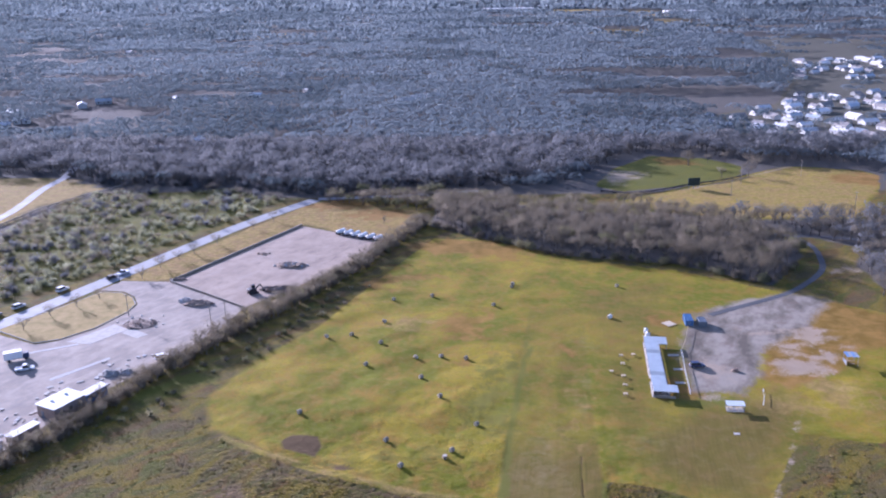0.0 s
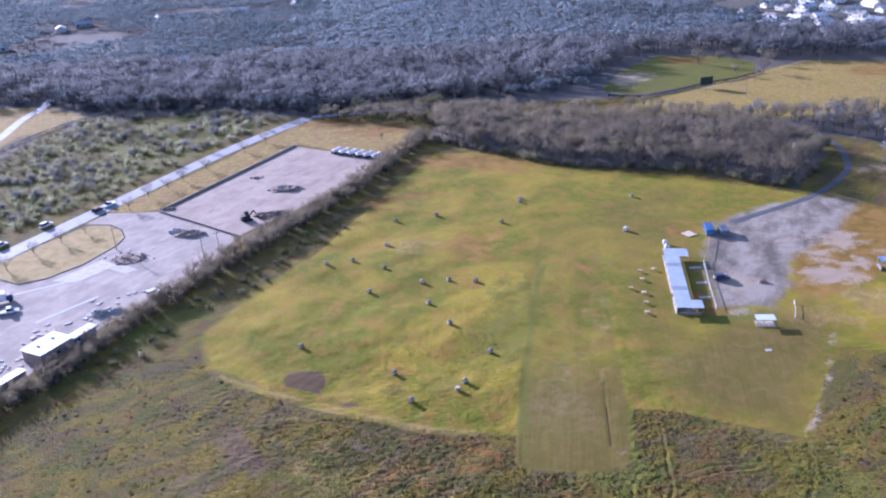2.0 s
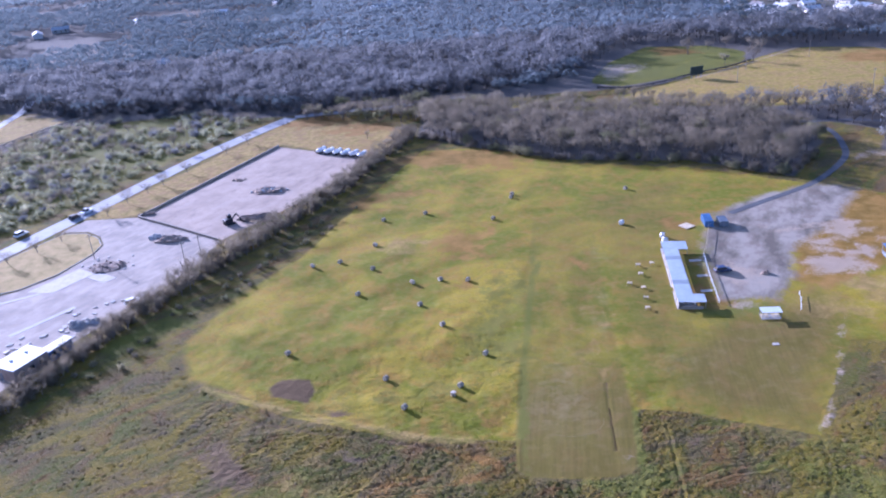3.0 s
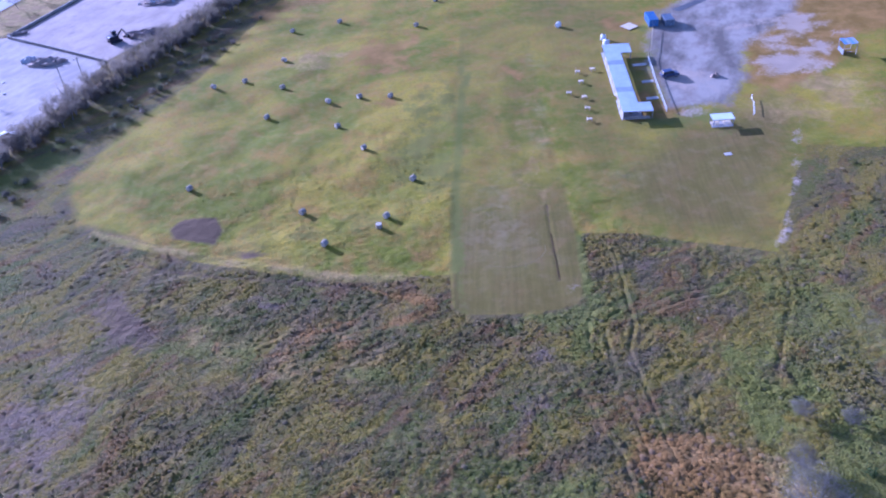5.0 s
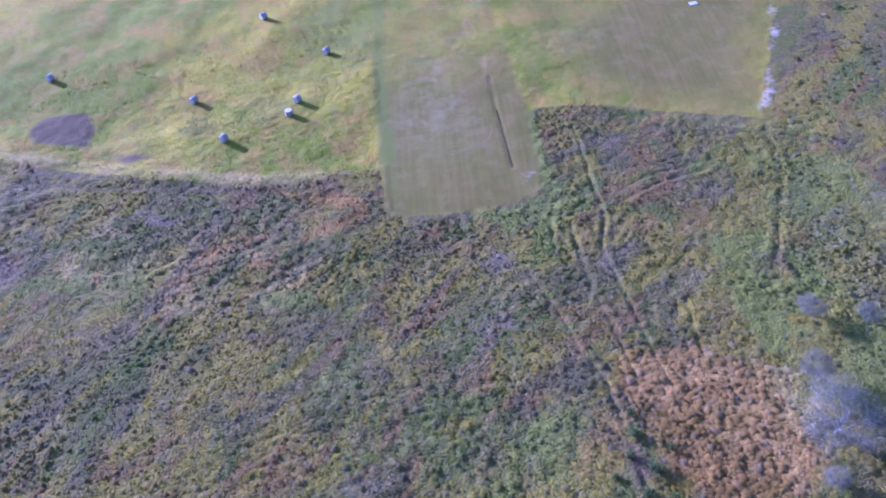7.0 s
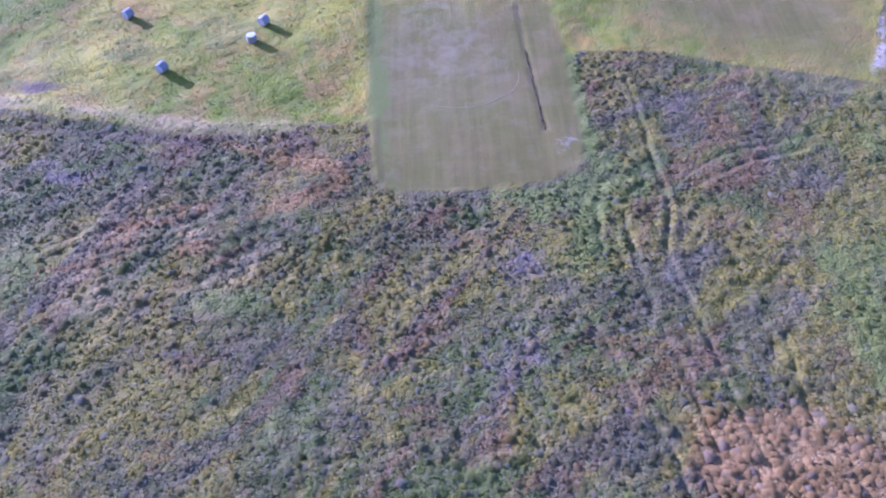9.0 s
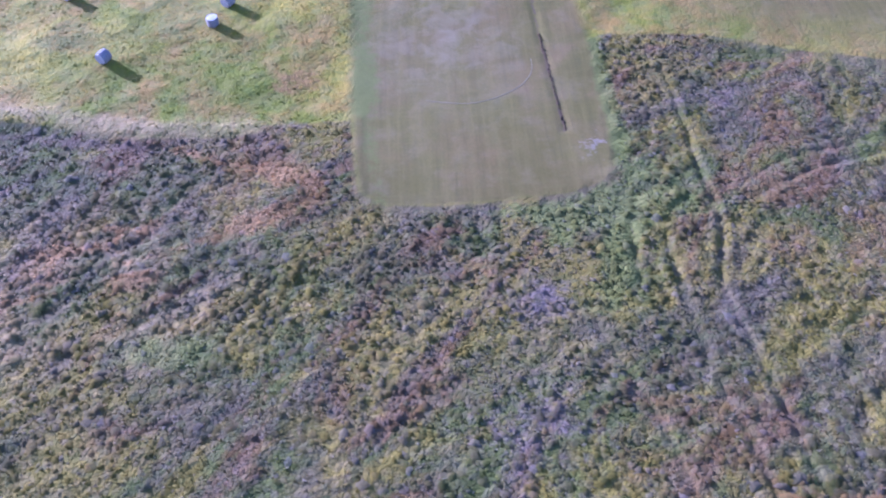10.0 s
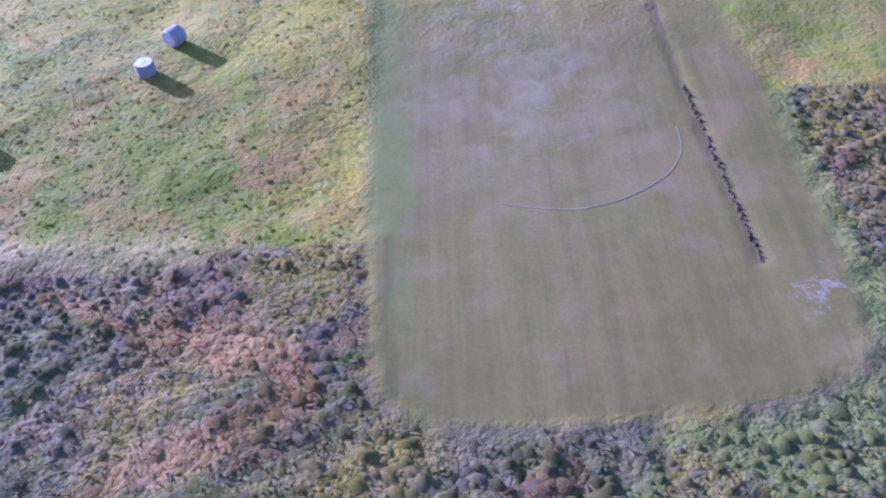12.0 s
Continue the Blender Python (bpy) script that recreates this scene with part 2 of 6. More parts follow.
GROUND = ground_material("ground_cover")
GRASS = ground_material("grass_tufts", 0.42)
BARK = surface("bark", (0.10, 0.085, 0.07), (0.2, 0.175, 0.15), 2.0, 0.95)
PALE_BARK = surface("pale_bark", (0.15, 0.135, 0.12), (0.24, 0.22, 0.2), 2.0, 0.95)
TWIG = plant("bare_twigs", (0.165, 0.142, 0.1), (0.28, 0.24, 0.17), share=0.5, upward=0.7)
PALE_TWIG = plant("pale_twigs", (0.16, 0.145, 0.112), (0.245, 0.225, 0.175), upward=0.5)
LEAF = plant("winter_leaves", (0.2, 0.2, 0.1), (0.36, 0.32, 0.18), upward=0.7)
# far woods: the blue-grey of distance haze is put into the base colour
HAZY_WOODS = plant("far_woods", (0.104, 0.132, 0.148), (0.195, 0.236, 0.26), share=0.5, upward=0.92)
EDGE_TWIG = plant("edge_twigs", (0.125, 0.13, 0.135), (0.225, 0.232, 0.24), share=0.5, upward=0.85)
SCRUB_LEAF = plant("scrub_leaves", (0.26, 0.27, 0.16), (0.42, 0.42, 0.27), share=0.5, upward=0.85)
HAY = surface("weathered_hay", (0.2, 0.165, 0.115), (0.33, 0.28, 0.21), 1.5, 0.95, grain=10, relief=0.05, vary=0.15)
HAY_END = surface("hay_end", (0.42, 0.355, 0.27), (0.62, 0.55, 0.45), 2.5, 0.95, grain=8, relief=0.05)
WRAP = surface("white_wrap", (0.72, 0.72, 0.7), (0.82, 0.82, 0.8), 2.0, 0.5)
TWINE = surface("net_wrap", (0.26, 0.23, 0.18), (0.36, 0.33, 0.27), 3.0, 0.7)
ASPHALT = surface("worn_asphalt", (0.25, 0.25, 0.25), (0.36, 0.355, 0.35), 0.12, 0.75, grain=20, relief=0.01)
DARK_ASPHALT = surface("dark_asphalt", (0.065, 0.065, 0.066), (0.11, 0.11, 0.11), 0.15, 0.75, grain=20, relief=0.01)


def yard_material(name, low, high, worn, damp, earth, strength):
    """Dusty hard standing with broad stains, and drag marks that run along the yard."""
    m, nt, b = nodes_of(name, 0.9, 0, 0.3)
    pos = world_vec(nt)
    drag = noise_node(nt, 1.0, 5, 0.65, stretched(nt, pos, 58, 10, 3.4), 0.15)
    broad = noise_node(nt, 0.09, 5, 0.65, pos, 0.2)
    spots = noise_node(nt, 0.4, 5, 0.7, pos)
    fine = noise_node(nt, 3.0, 4, 0.7, pos)
    c = mix(nt, ramp(nt, broad, 0.4, 0.6), low, high)
    c = mix(nt, ramp(nt, drag, 0.5, 0.66, 0, strength), c, worn)
    c = mix(nt, ramp(nt, drag, 0.32, 0.46, strength, 0), c, damp)
    c = mix(nt, ramp(nt, spots, 0.56, 0.68, 0, strength * 0.8), c, damp)
    c = mix(nt, ramp(nt, spots, 0.32, 0.42, strength * 0.8, 0), c, earth)
    c = mix(nt, ramp(nt, fine, 0.3, 0.7, 0, 0.45), c, mix(nt, 1.0, c, (0.6, 0.6, 0.6), "MULTIPLY"))
    nt.links.new(c, b.inputs["Base Color"])
    bump(nt, b, fine, 0.5, 0.03)
    return m


YARD = yard_material("stained_service_yard", (0.29, 0.245, 0.2), (0.4, 0.335, 0.268), (0.52, 0.44, 0.355), (0.23, 0.215, 0.2), (0.42, 0.32, 0.22), 0.45)
GREY_SHEET = surface("grey_roof_sheet", (0.26, 0.29, 0.3), (0.36, 0.39, 0.4), 0.5, 0.5)
LOT = yard_material("crushed_stone_lot", (0.32, 0.245, 0.185), (0.42, 0.325, 0.245), (0.43, 0.345, 0.275), (0.19, 0.15, 0.125), (0.33, 0.23, 0.155), 0.55)
CONCRETE = surface("concrete", (0.36, 0.34, 0.32), (0.5, 0.48, 0.45), 0.6, 0.85, grain=9)
PALE_CONCRETE = surface("pale_concrete", (0.34, 0.31, 0.27), (0.47, 0.43, 0.37), 0.5, 0.8, grain=9)
ROOF_METAL = surface("ribbed_metal_roof", (0.44, 0.49, 0.5), (0.56, 0.6, 0.61), 0.35, 0.45, 0.2, 0.5, grain=6, relief=0.0)
WHITE_ROOF = surface("white_roof", (0.74, 0.72, 0.68), (0.85, 0.83, 0.79), 0.4, 0.6, grain=6)
WHITE = surface("white_paint", (0.7, 0.7, 0.68), (0.82, 0.82, 0.8), 1.5, 0.5)
TIMBER = surface("grey_timber", (0.22, 0.18, 0.14), (0.36, 0.31, 0.25), 1.5, 0.85, grain=12)
RAW_TIMBER = surface("pale_timber", (0.45, 0.36, 0.23), (0.62, 0.52, 0.37), 1.5, 0.85, grain=12)
BLUE = surface("blue_steel", (0.05, 0.12, 0.26), (0.09, 0.19, 0.36), 0.8, 0.45, 0.0, 0.5)
GREY_STEEL = surface("grey_steel", (0.14, 0.16, 0.19), (0.22, 0.25, 0.28), 0.8, 0.45, 0.3, 0.5)
DARK = surface("dark_rubber", (0.02, 0.02, 0.022), (0.04, 0.04, 0.042), 3.0, 0.8)
BRICK = surface("brown_wall", (0.26, 0.19, 0.15), (0.36, 0.28, 0.22), 0.8, 0.9)
SHINGLE = surface("grey_shingle", (0.2, 0.19, 0.185), (0.32, 0.3, 0.29), 0.5, 0.9, vary=0.35)
SIDING = surface("pale_siding", (0.55, 0.52, 0.47), (0.72, 0.7, 0.66), 0.6, 0.8, vary=0.25)
RUBBLE = surface("rubble", (0.17, 0.125, 0.095), (0.36, 0.275, 0.21), 0.7, 0.95, grain=6, relief=0.08, vary=0.2)
GLASS, _nt, _b = nodes_of("dark_glass", 0.08, 0.0, 0.5)
_b.inputs["Base Color"].default_value = (0.02, 0.025, 0.03, 1)
CHROME, _nt, _b = nodes_of("bare_metal", 0.3, 1.0, 0.5)
_b.inputs["Base Color"].default_value = (0.6, 0.6, 0.6, 1)
LAMP_RED, _nt, _b = nodes_of("red_lens", 0.3, 0.0, 0.5)
_b.inputs["Base Color"].default_value = (0.35, 0.02, 0.02, 1)

# ---- mesh helpers ----
def part(name, bm, material, parent=None, label=""):
    """Links a bmesh as one mesh object, under a thing or a part."""
    me = bpy.data.meshes.new(name)
    bm.to_mesh(me)
    bm.free()
    me.materials.append(material)
    ob = new(name, me)
    if parent is not None:
        ob.parent = parent
    if label:
        tagged(ob, label)
    return ob


def thing(name, m, label, category, group=""):
    ob = new(name)
    ob.matrix_basis = m
    return tagged(ob, label, category, group)


def box(bm, x, y, z, sx, sy, sz, rz=0.0, bevel=0.0, m=None):
    """A box with its base at z, centred on x, y."""
    t = Matrix.Translation((x, y, z + sz / 2)) @ Matrix.Rotation(rz, 4, "Z") @ Matrix.Diagonal((sx, sy, sz, 1))
    vs = bmesh.ops.create_cube(bm, size=1, matrix=(m @ t) if m else t)["verts"]
    if bevel:
        es = {e for v in vs for e in v.link_edges}
        bmesh.ops.bevel(bm, geom=list(es), offset=bevel, segments=1, affect="EDGES")
    return bm


def tube(bm, a, b, ra, rb, n=6):
    """A tapered stick from a to b."""
    a, b = Vector(a), Vector(b)
    d = b - a
    q = d.to_track_quat("Z", "Y").to_matrix().to_4x4()
    bmesh.ops.create_cone(bm, cap_ends=True, segments=n, radius1=ra, radius2=rb, depth=d.length,
                          matrix=Matrix.Translation((a + b) / 2) @ q)
    return bm


def prism(pts, z0, z1):
    """A flat slab with the outline pts."""
    bm = bmesh.new()
    lo = [bm.verts.new((x, y, z0)) for x, y in pts]
    hi = [bm.verts.new((x, y, z1)) for x, y in pts]
    bm.faces.new(hi)
    bm.faces.new(lo[::-1])
    for i in range(len(pts)):
        j = (i + 1) % len(pts)
        bm.faces.new((lo[i], lo[j], hi[j], hi[i]))
    bmesh.ops.recalc_face_normals(bm, faces=bm.faces)
    return bm


def ribbon(line, width, z0, z1):
    """A slab that follows a line."""
    left, right = [], []
    for i, p in enumerate(line):
        a, b = Vector(line[max(0, i - 1)]), Vector(line[min(len(line) - 1, i + 1)])
        n = (b - a).normalized()
        n = Vector((-n.y, n.x)) * width / 2
        left.append((p[0] + n.x, p[1] + n.y))
        right.append((p[0] - n.x, p[1] - n.y))
    return prism(left + right[::-1], z0, z1)


def smooth_line(pts, step=4.0):
    """Points along a soft curve through pts."""
    out = []
    for i in range(len(pts) - 1):
        p0, p1, p2, p3 = (Vector(pts[max(0, min(len(pts) - 1, k))]) for k in (i - 1, i, i + 1, i + 2))
        n = max(1, int((p2 - p1).length / step))
        for k in range(n):
            t = k / n
            out.append(tuple(0.5 * (2 * p1 + (p2 - p0) * t + (2 * p0 - 5 * p1 + 4 * p2 - p3) * t * t + (3 * p1 - p0 - 3 * p2 + p3) * t ** 3)))
    out.append(tuple(pts[-1]))
    return out


def lattice(x, y, seed):
    """Smooth value noise from 0 to 1 on arrays."""
    def h(i, j):
        k = (i.astype(np.int64) * 374761393 + j.astype(np.int64) * 668265263 + seed * 982451653) & 0xFFFFFFFF
        k = ((k ^ (k >> 13)) * 1274126177) & 0xFFFFFFFF
        return ((k ^ (k >> 16)) & 0xFFFF) / 65535.0
    i, j = np.floor(x), np.floor(y)
    u, v = x - i, y - j
    u, v = u * u * (3 - 2 * u), v * v * (3 - 2 * v)
    return (h(i, j) * (1 - u) + h(i + 1, j) * u) * (1 - v) + (h(i, j + 1) * (1 - u) + h(i + 1, j + 1) * u) * v


def depth_in(x, y, poly):
    """Metres inside (positive) or outside (negative) of an outline."""
    best = np.full(x.shape, 1e9)
    inside = np.zeros(x.shape, bool)
    for (ax, ay), (bx, by) in zip(poly, poly[1:] + poly[:1]):
        dx, dy = bx - ax, by - ay
        t = np.clip(((x - ax) * dx + (y - ay) * dy) / (dx * dx + dy * dy), 0, 1)
        best = np.minimum(best, np.hypot(x - ax - t * dx, y - ay - t * dy))
        cross = ((ay > y) != (by > y)) & (x < (bx - ax) * (y - ay) / (by - ay if by != ay else 1e-9) + ax)
        inside ^= cross
    return np.where(inside, best, -best)


def off_line(x, y, line):
    """Metres from a line of points."""
    best = np.full(x.shape, 1e9)
    for (ax, ay), (bx, by) in zip(line, line[1:]):
        dx, dy = bx - ax, by - ay
        t = np.clip(((x - ax) * dx + (y - ay) * dy) / (dx * dx + dy * dy), 0, 1)
        best = np.minimum(best, np.hypot(x - ax - t * dx, y - ay - t * dy))
    return best


def within(p, poly):
    return depth_in(np.array([p[0]]), np.array([p[1]]), poly)[0]

# ---- outlines of the plan ----
MOWN = [(-67, 209), (-67, 214), (-59, 237), (-43, 262), (-31, 293), (-19, 324), (-4, 360), (19, 357), (50, 330), (93, 313),
        (124, 289), (160, 262), (150, 215), (110, 184), (92, 189), (86, 181), (77, 167), (70, 156), (55, 162.8), (46, 167.4), (38, 169), (36.5, 168),
        (34.4, 156.8), (33.3, 152.3), (31.9, 149.8), (28.1, 149.1), (20.8, 149.7), (16, 150.4), (12.8, 151.2), (10.9, 153.2), (11.2, 157.3), (11.7, 162.6), (3, 163.4), (-14, 168.6), (-37, 179.6), (-62, 196)]
STRIP = [(31, 277), (22.5, 234), (15.2, 185.2), (12.6, 167.6), (11.7, 161.7), (11.2, 157.3), (10.9, 153.2), (12.8, 151.2), (16, 150.4), (20.8, 149.7), (28.1, 149.1), (31.9, 149.8), (33.3, 152.3), (34.4, 156.8), (36.3, 168), (43, 228), (50, 276)]
PATCH = [(47, 175), (55, 165), (69.4, 157.2), (88, 186), (97, 203), (96, 214), (82, 207), (68, 203), (52, 192)]
GRAVEL = [(86, 268), (111, 283), (128, 288), (137, 280), (125, 262), (108, 246), (101, 240), (94, 222), (84, 211), (70, 213), (74, 238), (80, 254)]
WOOD_EAST = [(96, 396), (139, 377), (160, 358), (178, 336), (206, 326), (246, 345), (236, 386), (198, 381), (150, 382), (104, 399)]
WOOD_RIGHT = [(164, 288), (186, 280), (214, 292), (236, 322), (206, 324), (178, 334), (166, 318)]
WOOD_BELT = [(-6, 380), (12, 363), (51, 334), (95, 321), (124, 296), (150, 330), (151, 352), (139, 375), (100, 392), (62, 405), (14, 428), (-2, 420)]
BARE_SOIL = [(104, 262), (108, 276), (123, 286), (140, 276), (158, 262), (152, 240), (132, 238), (116, 222), (100, 214), (90, 219), (95, 230)]
BALL_FIELD = [(84, 452), (101, 492), (134, 530), (167, 519), (182, 497), (171, 472), (139, 453), (98, 439)]
DRY_FIELD = [(93, 421), (149, 458), (210, 496), (246, 482), (250, 468), (232, 432), (198, 384), (150, 385), (104, 402)]
CLEARING = [(-214, 390), (-205, 430), (-190, 462), (-224, 491), (-300, 493), (-300, 380)]
SCRUB = [(-165, 286), (-209, 380), (-190, 455), (-120, 455), (-80, 430), (-100, 396), (-136, 325)]
VERGE = [(-127, 311), (-66, 427), (-10, 405), (-16, 362), (-26, 358), (-66, 385), (-108, 310)]
TOWN = [(196, 660), (222, 600), (270, 538), (360, 560), (480, 700), (560, 900), (740, 1400), (520, 1500), (400, 960), (300, 740)]
ISLAND = [(-152, 263), (-134.5, 252), (-127, 255), (-119, 264), (-113, 278), (-112.5, 285), (-116, 292), (-122, 297), (-130, 298)]
LANE = [(12.4, 151.5), (12.6, 158), (13.9, 167.4), (16.6, 184.8), (24.2, 233), (30.5, 273)]
RUTS = [
    [(41.8, 163), (41, 154), (39.2, 143), (36.8, 137), (36.6, 128), (36.2, 118), (36.4, 114)],
    [(34.5, 143), (33.9, 138.5), (33.1, 131), (33.2, 122), (32.9, 116)],
    [(26.3, 136), (27.9, 127), (28, 122), (29.6, 117), (28.5, 103)],
    [(32.3, 145), (30.9, 139)], [(43.3, 126), (41.6, 117)],
    [(43, 146.6), (48, 148.7), (60, 149.5)], [(43.4, 145), (49.6, 147), (57, 147.6)],
    [(-24.3, 150.4), (-21, 151.3), (-18, 153)],
]
DITCH = [(70, 155), (67, 144), (61.6, 136), (57.5, 129)]
RIDGE = [(33.5, 180), (32.0, 170.8), (30.3, 156.5)]
TRACK = [(96, 200), (90, 189), (85.8, 180.7), (77.4, 167.2), (70, 155)]
ARC = [(30.1, 167.2), (29.7, 165.4), (28.3, 163.6), (25.8, 162.4), (23.2, 162.0), (20.9, 162.5), (18.8, 163.4)]
BERM = [(-58, 191.4), (-54.2, 188.6), (-37.2, 178.6), (-21.5, 171.2), (-6.5, 165.1), (-1.0, 164.0), (2.5, 163.4)]
BERM_FOOT = [(-50, 180.5), (-43.2, 176.5), (-33.7, 172.2), (-21.5, 168.1), (-6.7, 162.8)]
DARK_HOLLOW = [(-55.5, 165.1), (-53.4, 169.7), (-48.5, 169.9), (-44.4, 165.1), (-40.4, 158.3), (-40.4, 154.3), (-44.1, 150.7), (-49.1, 153.9), (-53.3, 160.3)]
POOL = [(-42.1, 189.3), (-39.3, 192.3), (-33.2, 191.5), (-31.5, 186.3), (-32.7, 182.1), (-40.9, 185.7)]
RUSSET = [(-6.9, 164.1), (-3.4, 162.3), (0.2, 160.4), (4.3, 158.6), (7.4, 157.2), (9.8, 155.3), (9.4, 153.6), (8.0, 152.4), (4.9, 151.2), (1.9, 150.4), (-4, 149.6), (-9, 149.8), (-3, 151.4), (2.5, 153.1), (5.5, 154.6), (1.7, 156.8), (-1.5, 158.9), (-4.9, 161.0)]
CANE = [(30.6, 119.5), (34, 121.6), (41.6, 119.0), (48.5, 113.6), (47.5, 107), (48.2, 100.7), (43.2, 96.7), (33.0, 98.9), (29.6, 107.3)]


def edge(d, soft):
    return np.clip(0.5 + d / (2 * soft), 0, 1)


def blob(x, y, cx, cy, rx, ry, turn=0.0):
    c, s = math.cos(turn), math.sin(turn)
    size = min(12.0, max(rx, ry))
    x = x + (lattice(x / 5.1 + cx, y / 5.1, 71) - 0.5) * size * 0.9 + (lattice(x / 1.7, y / 1.7 + cy, 72) - 0.5) * size * 0.35
    y = y + (lattice(x / 5.1, y / 5.1 + cy, 73) - 0.5) * size * 0.9 + (lattice(x / 1.7 + cx, y / 1.7, 74) - 0.5) * size * 0.35
    u, v = (x - cx) * c + (y - cy) * s, -(x - cx) * s + (y - cy) * c
    return np.clip(1.25 - np.hypot(u / rx, v / ry) * 0.75, 0, 1)


def spaced(start, stop, step):
    return list(np.arange(start, stop, step))


def growing(start, stop, step, rate):
    out, v = [], start
    while abs(v) < abs(stop):
        out.append(v)
        v += math.copysign(step, stop - start)
        step *= rate
    return out + [stop]


def zones_at(x, y):
    """How far each kind of cover holds at the places x, y, and the height of the ground there."""
    wob = (lattice(x / 5, y / 5, 5) - 0.5) * 2.0
    wide = (lattice(x / 17, y / 17, 6) - 0.5) * 8.0
    mown = edge(depth_in(x, y, MOWN) + wob * 0.35, 0.6 + 3.2 * np.clip((-34 - x) / 22, 0, 1))
    strip = np.maximum(edge(depth_in(x, y, STRIP) + 0.3, 0.7) * np.clip((205 - y) / 35, 0.35, 1), 0.95 * edge(depth_in(x, y, PATCH), 7.0))
    mown = np.maximum(mown, edge(depth_in(x, y, DRY_FIELD) + wob, 2))
    strip = np.maximum(strip, 0.5 * edge(depth_in(x, y, [(40, 176), (46, 230), (54, 290), (84, 300), (72, 210), (60, 194)]) + wide, 6))
    gravel = edge(depth_in(x, y, GRAVEL) + wob + wide * 0.3, 5.0)
    wood = np.maximum.reduce([edge(y - 436 + wide * 0.5, 6)] + [edge(depth_in(x, y, poly) + wob, 3) for poly in (WOOD_BELT, WOOD_EAST, WOOD_RIGHT)])
    for poly in (BALL_FIELD, DRY_FIELD, CLEARING):
        wood = np.minimum(wood, 1 - edge(depth_in(x, y, poly) + wob, 2))
    wood = np.maximum(wood, edge(-200 - x + wide, 6) * edge(y - 300, 10) * (1 - edge(depth_in(x, y, CLEARING), 3)))
    wood = np.minimum(wood, 1 - edge(depth_in(x, y, SCRUB) + wide, 6) * 0.8)
    far_field = np.zeros_like(x)
    for cx, cy, rx, ry in ((345, 1640, 60, 90), (-300, 1680, 45, 60), (520, 1900, 60, 90), (400, 2500, 90, 150), (560, 2400, 80, 150)):
        far_field = np.maximum(far_field, blob(x, y, cx, cy, rx * 1.3, ry * 1.3))
    wood = np.minimum(wood, 1 - far_field)
    town = edge(depth_in(x, y, TOWN) + wide, 12)
    wood = np.minimum(wood, 1 - town)
    lush = np.maximum.reduce([
        edge(depth_in(x, y, BALL_FIELD) + wob, 3),
        0.68 * np.clip(1.2 - off_line(x, y, [(28, 244), (24.5, 234), (16.5, 190), (12.6, 163)]) / 1.8, 0, 1),
        0.66 * blob(x, y, 33, 143, 9, 4, 0.5), 0.72 * blob(x, y, 25, 147.6, 6, 1.6), 0.76 * np.clip(1.25 - off_line(x, y, [(37.0, 168.4), (35.6, 161), (35.0, 156.5), (33.9, 151)]) / 1.3, 0, 1), 0.62 * blob(x, y, -6, 140, 6, 3), 0.8 * blob(x, y, 54, 124, 5, 15, -0.3), 0.5 * blob(x, y, -8, 180, 16, 6), 0.6 * np.clip(1.2 - off_line(x + wob, y, BERM) / 1.6, 0, 1), 0.6 * blob(x, y, 17, 226, 7, 18, -0.1),
        0.62 * edge(depth_in(x, y, SCRUB) + wide, 8), 0.7 * blob(x, y, -78, 222, 8, 22, -0.5), 0.66 * blob(x, y, 62, 108, 16, 14),
        0.6 * blob(x, y, 12, 205, 9, 24, -0.2), 0.75 * blob(x, y, 72, 206, 14, 5), 0.6 * blob(x, y, -30, 152, 11, 7, 0.3), 0.45 * blob(x, y, -20, 178, 16, 5, -0.5), 0.62 * blob(x, y, 21, 109, 10, 8), 0.58 * blob(x, y, 68, 138, 13, 26), blob(x, y, 79.4, 258.5, 1.6, 2.4)])
    dry = np.maximum.reduce([
        edge(depth_in(x, y, VERGE) + wob, 2), 0.62 * edge(depth_in(x, y, DRY_FIELD) + wob, 3), edge(depth_in(x, y, CLEARING) + wob, 3) * 0.8,
        # yellow patches in the left meadow also carry sunlight on slopes in their colour
        0.5 * np.clip(1.25 - off_line(x + wob, y, BERM) / 2.6, 0, 1), 0.42 * blob(x, y, -16, 150, 16, 9, 0.3), 0.45 * blob(x, y, -33, 159, 7, 6, 0.3), 0.42 * blob(x, y, -28, 149, 8, 4, 0.4), 0.42 * blob(x, y, -4, 146, 10, 4, 0.3),
        0.85 * edge(depth_in(x, y, ISLAND), 0.5), far_field * 0.9, 0.45 * edge(depth_in(x, y, SCRUB) + wide, 8) * lattice(x / 12, y / 8, 81), 0.66 * blob(x, y, 42, 108, 11, 10, 0.2),
        0.5 * blob(x, y, 108, 205, 30, 8), 0.68 * blob(x, y, 110, 214, 10, 6), 0.55 * blob(x, y, 160, 318, 9, 20, -0.3), 0.42 * blob(x, y, 36, 200, 3, 40, -0.12), 0.6 * blob(x, y, -14, 262, 10, 5)])
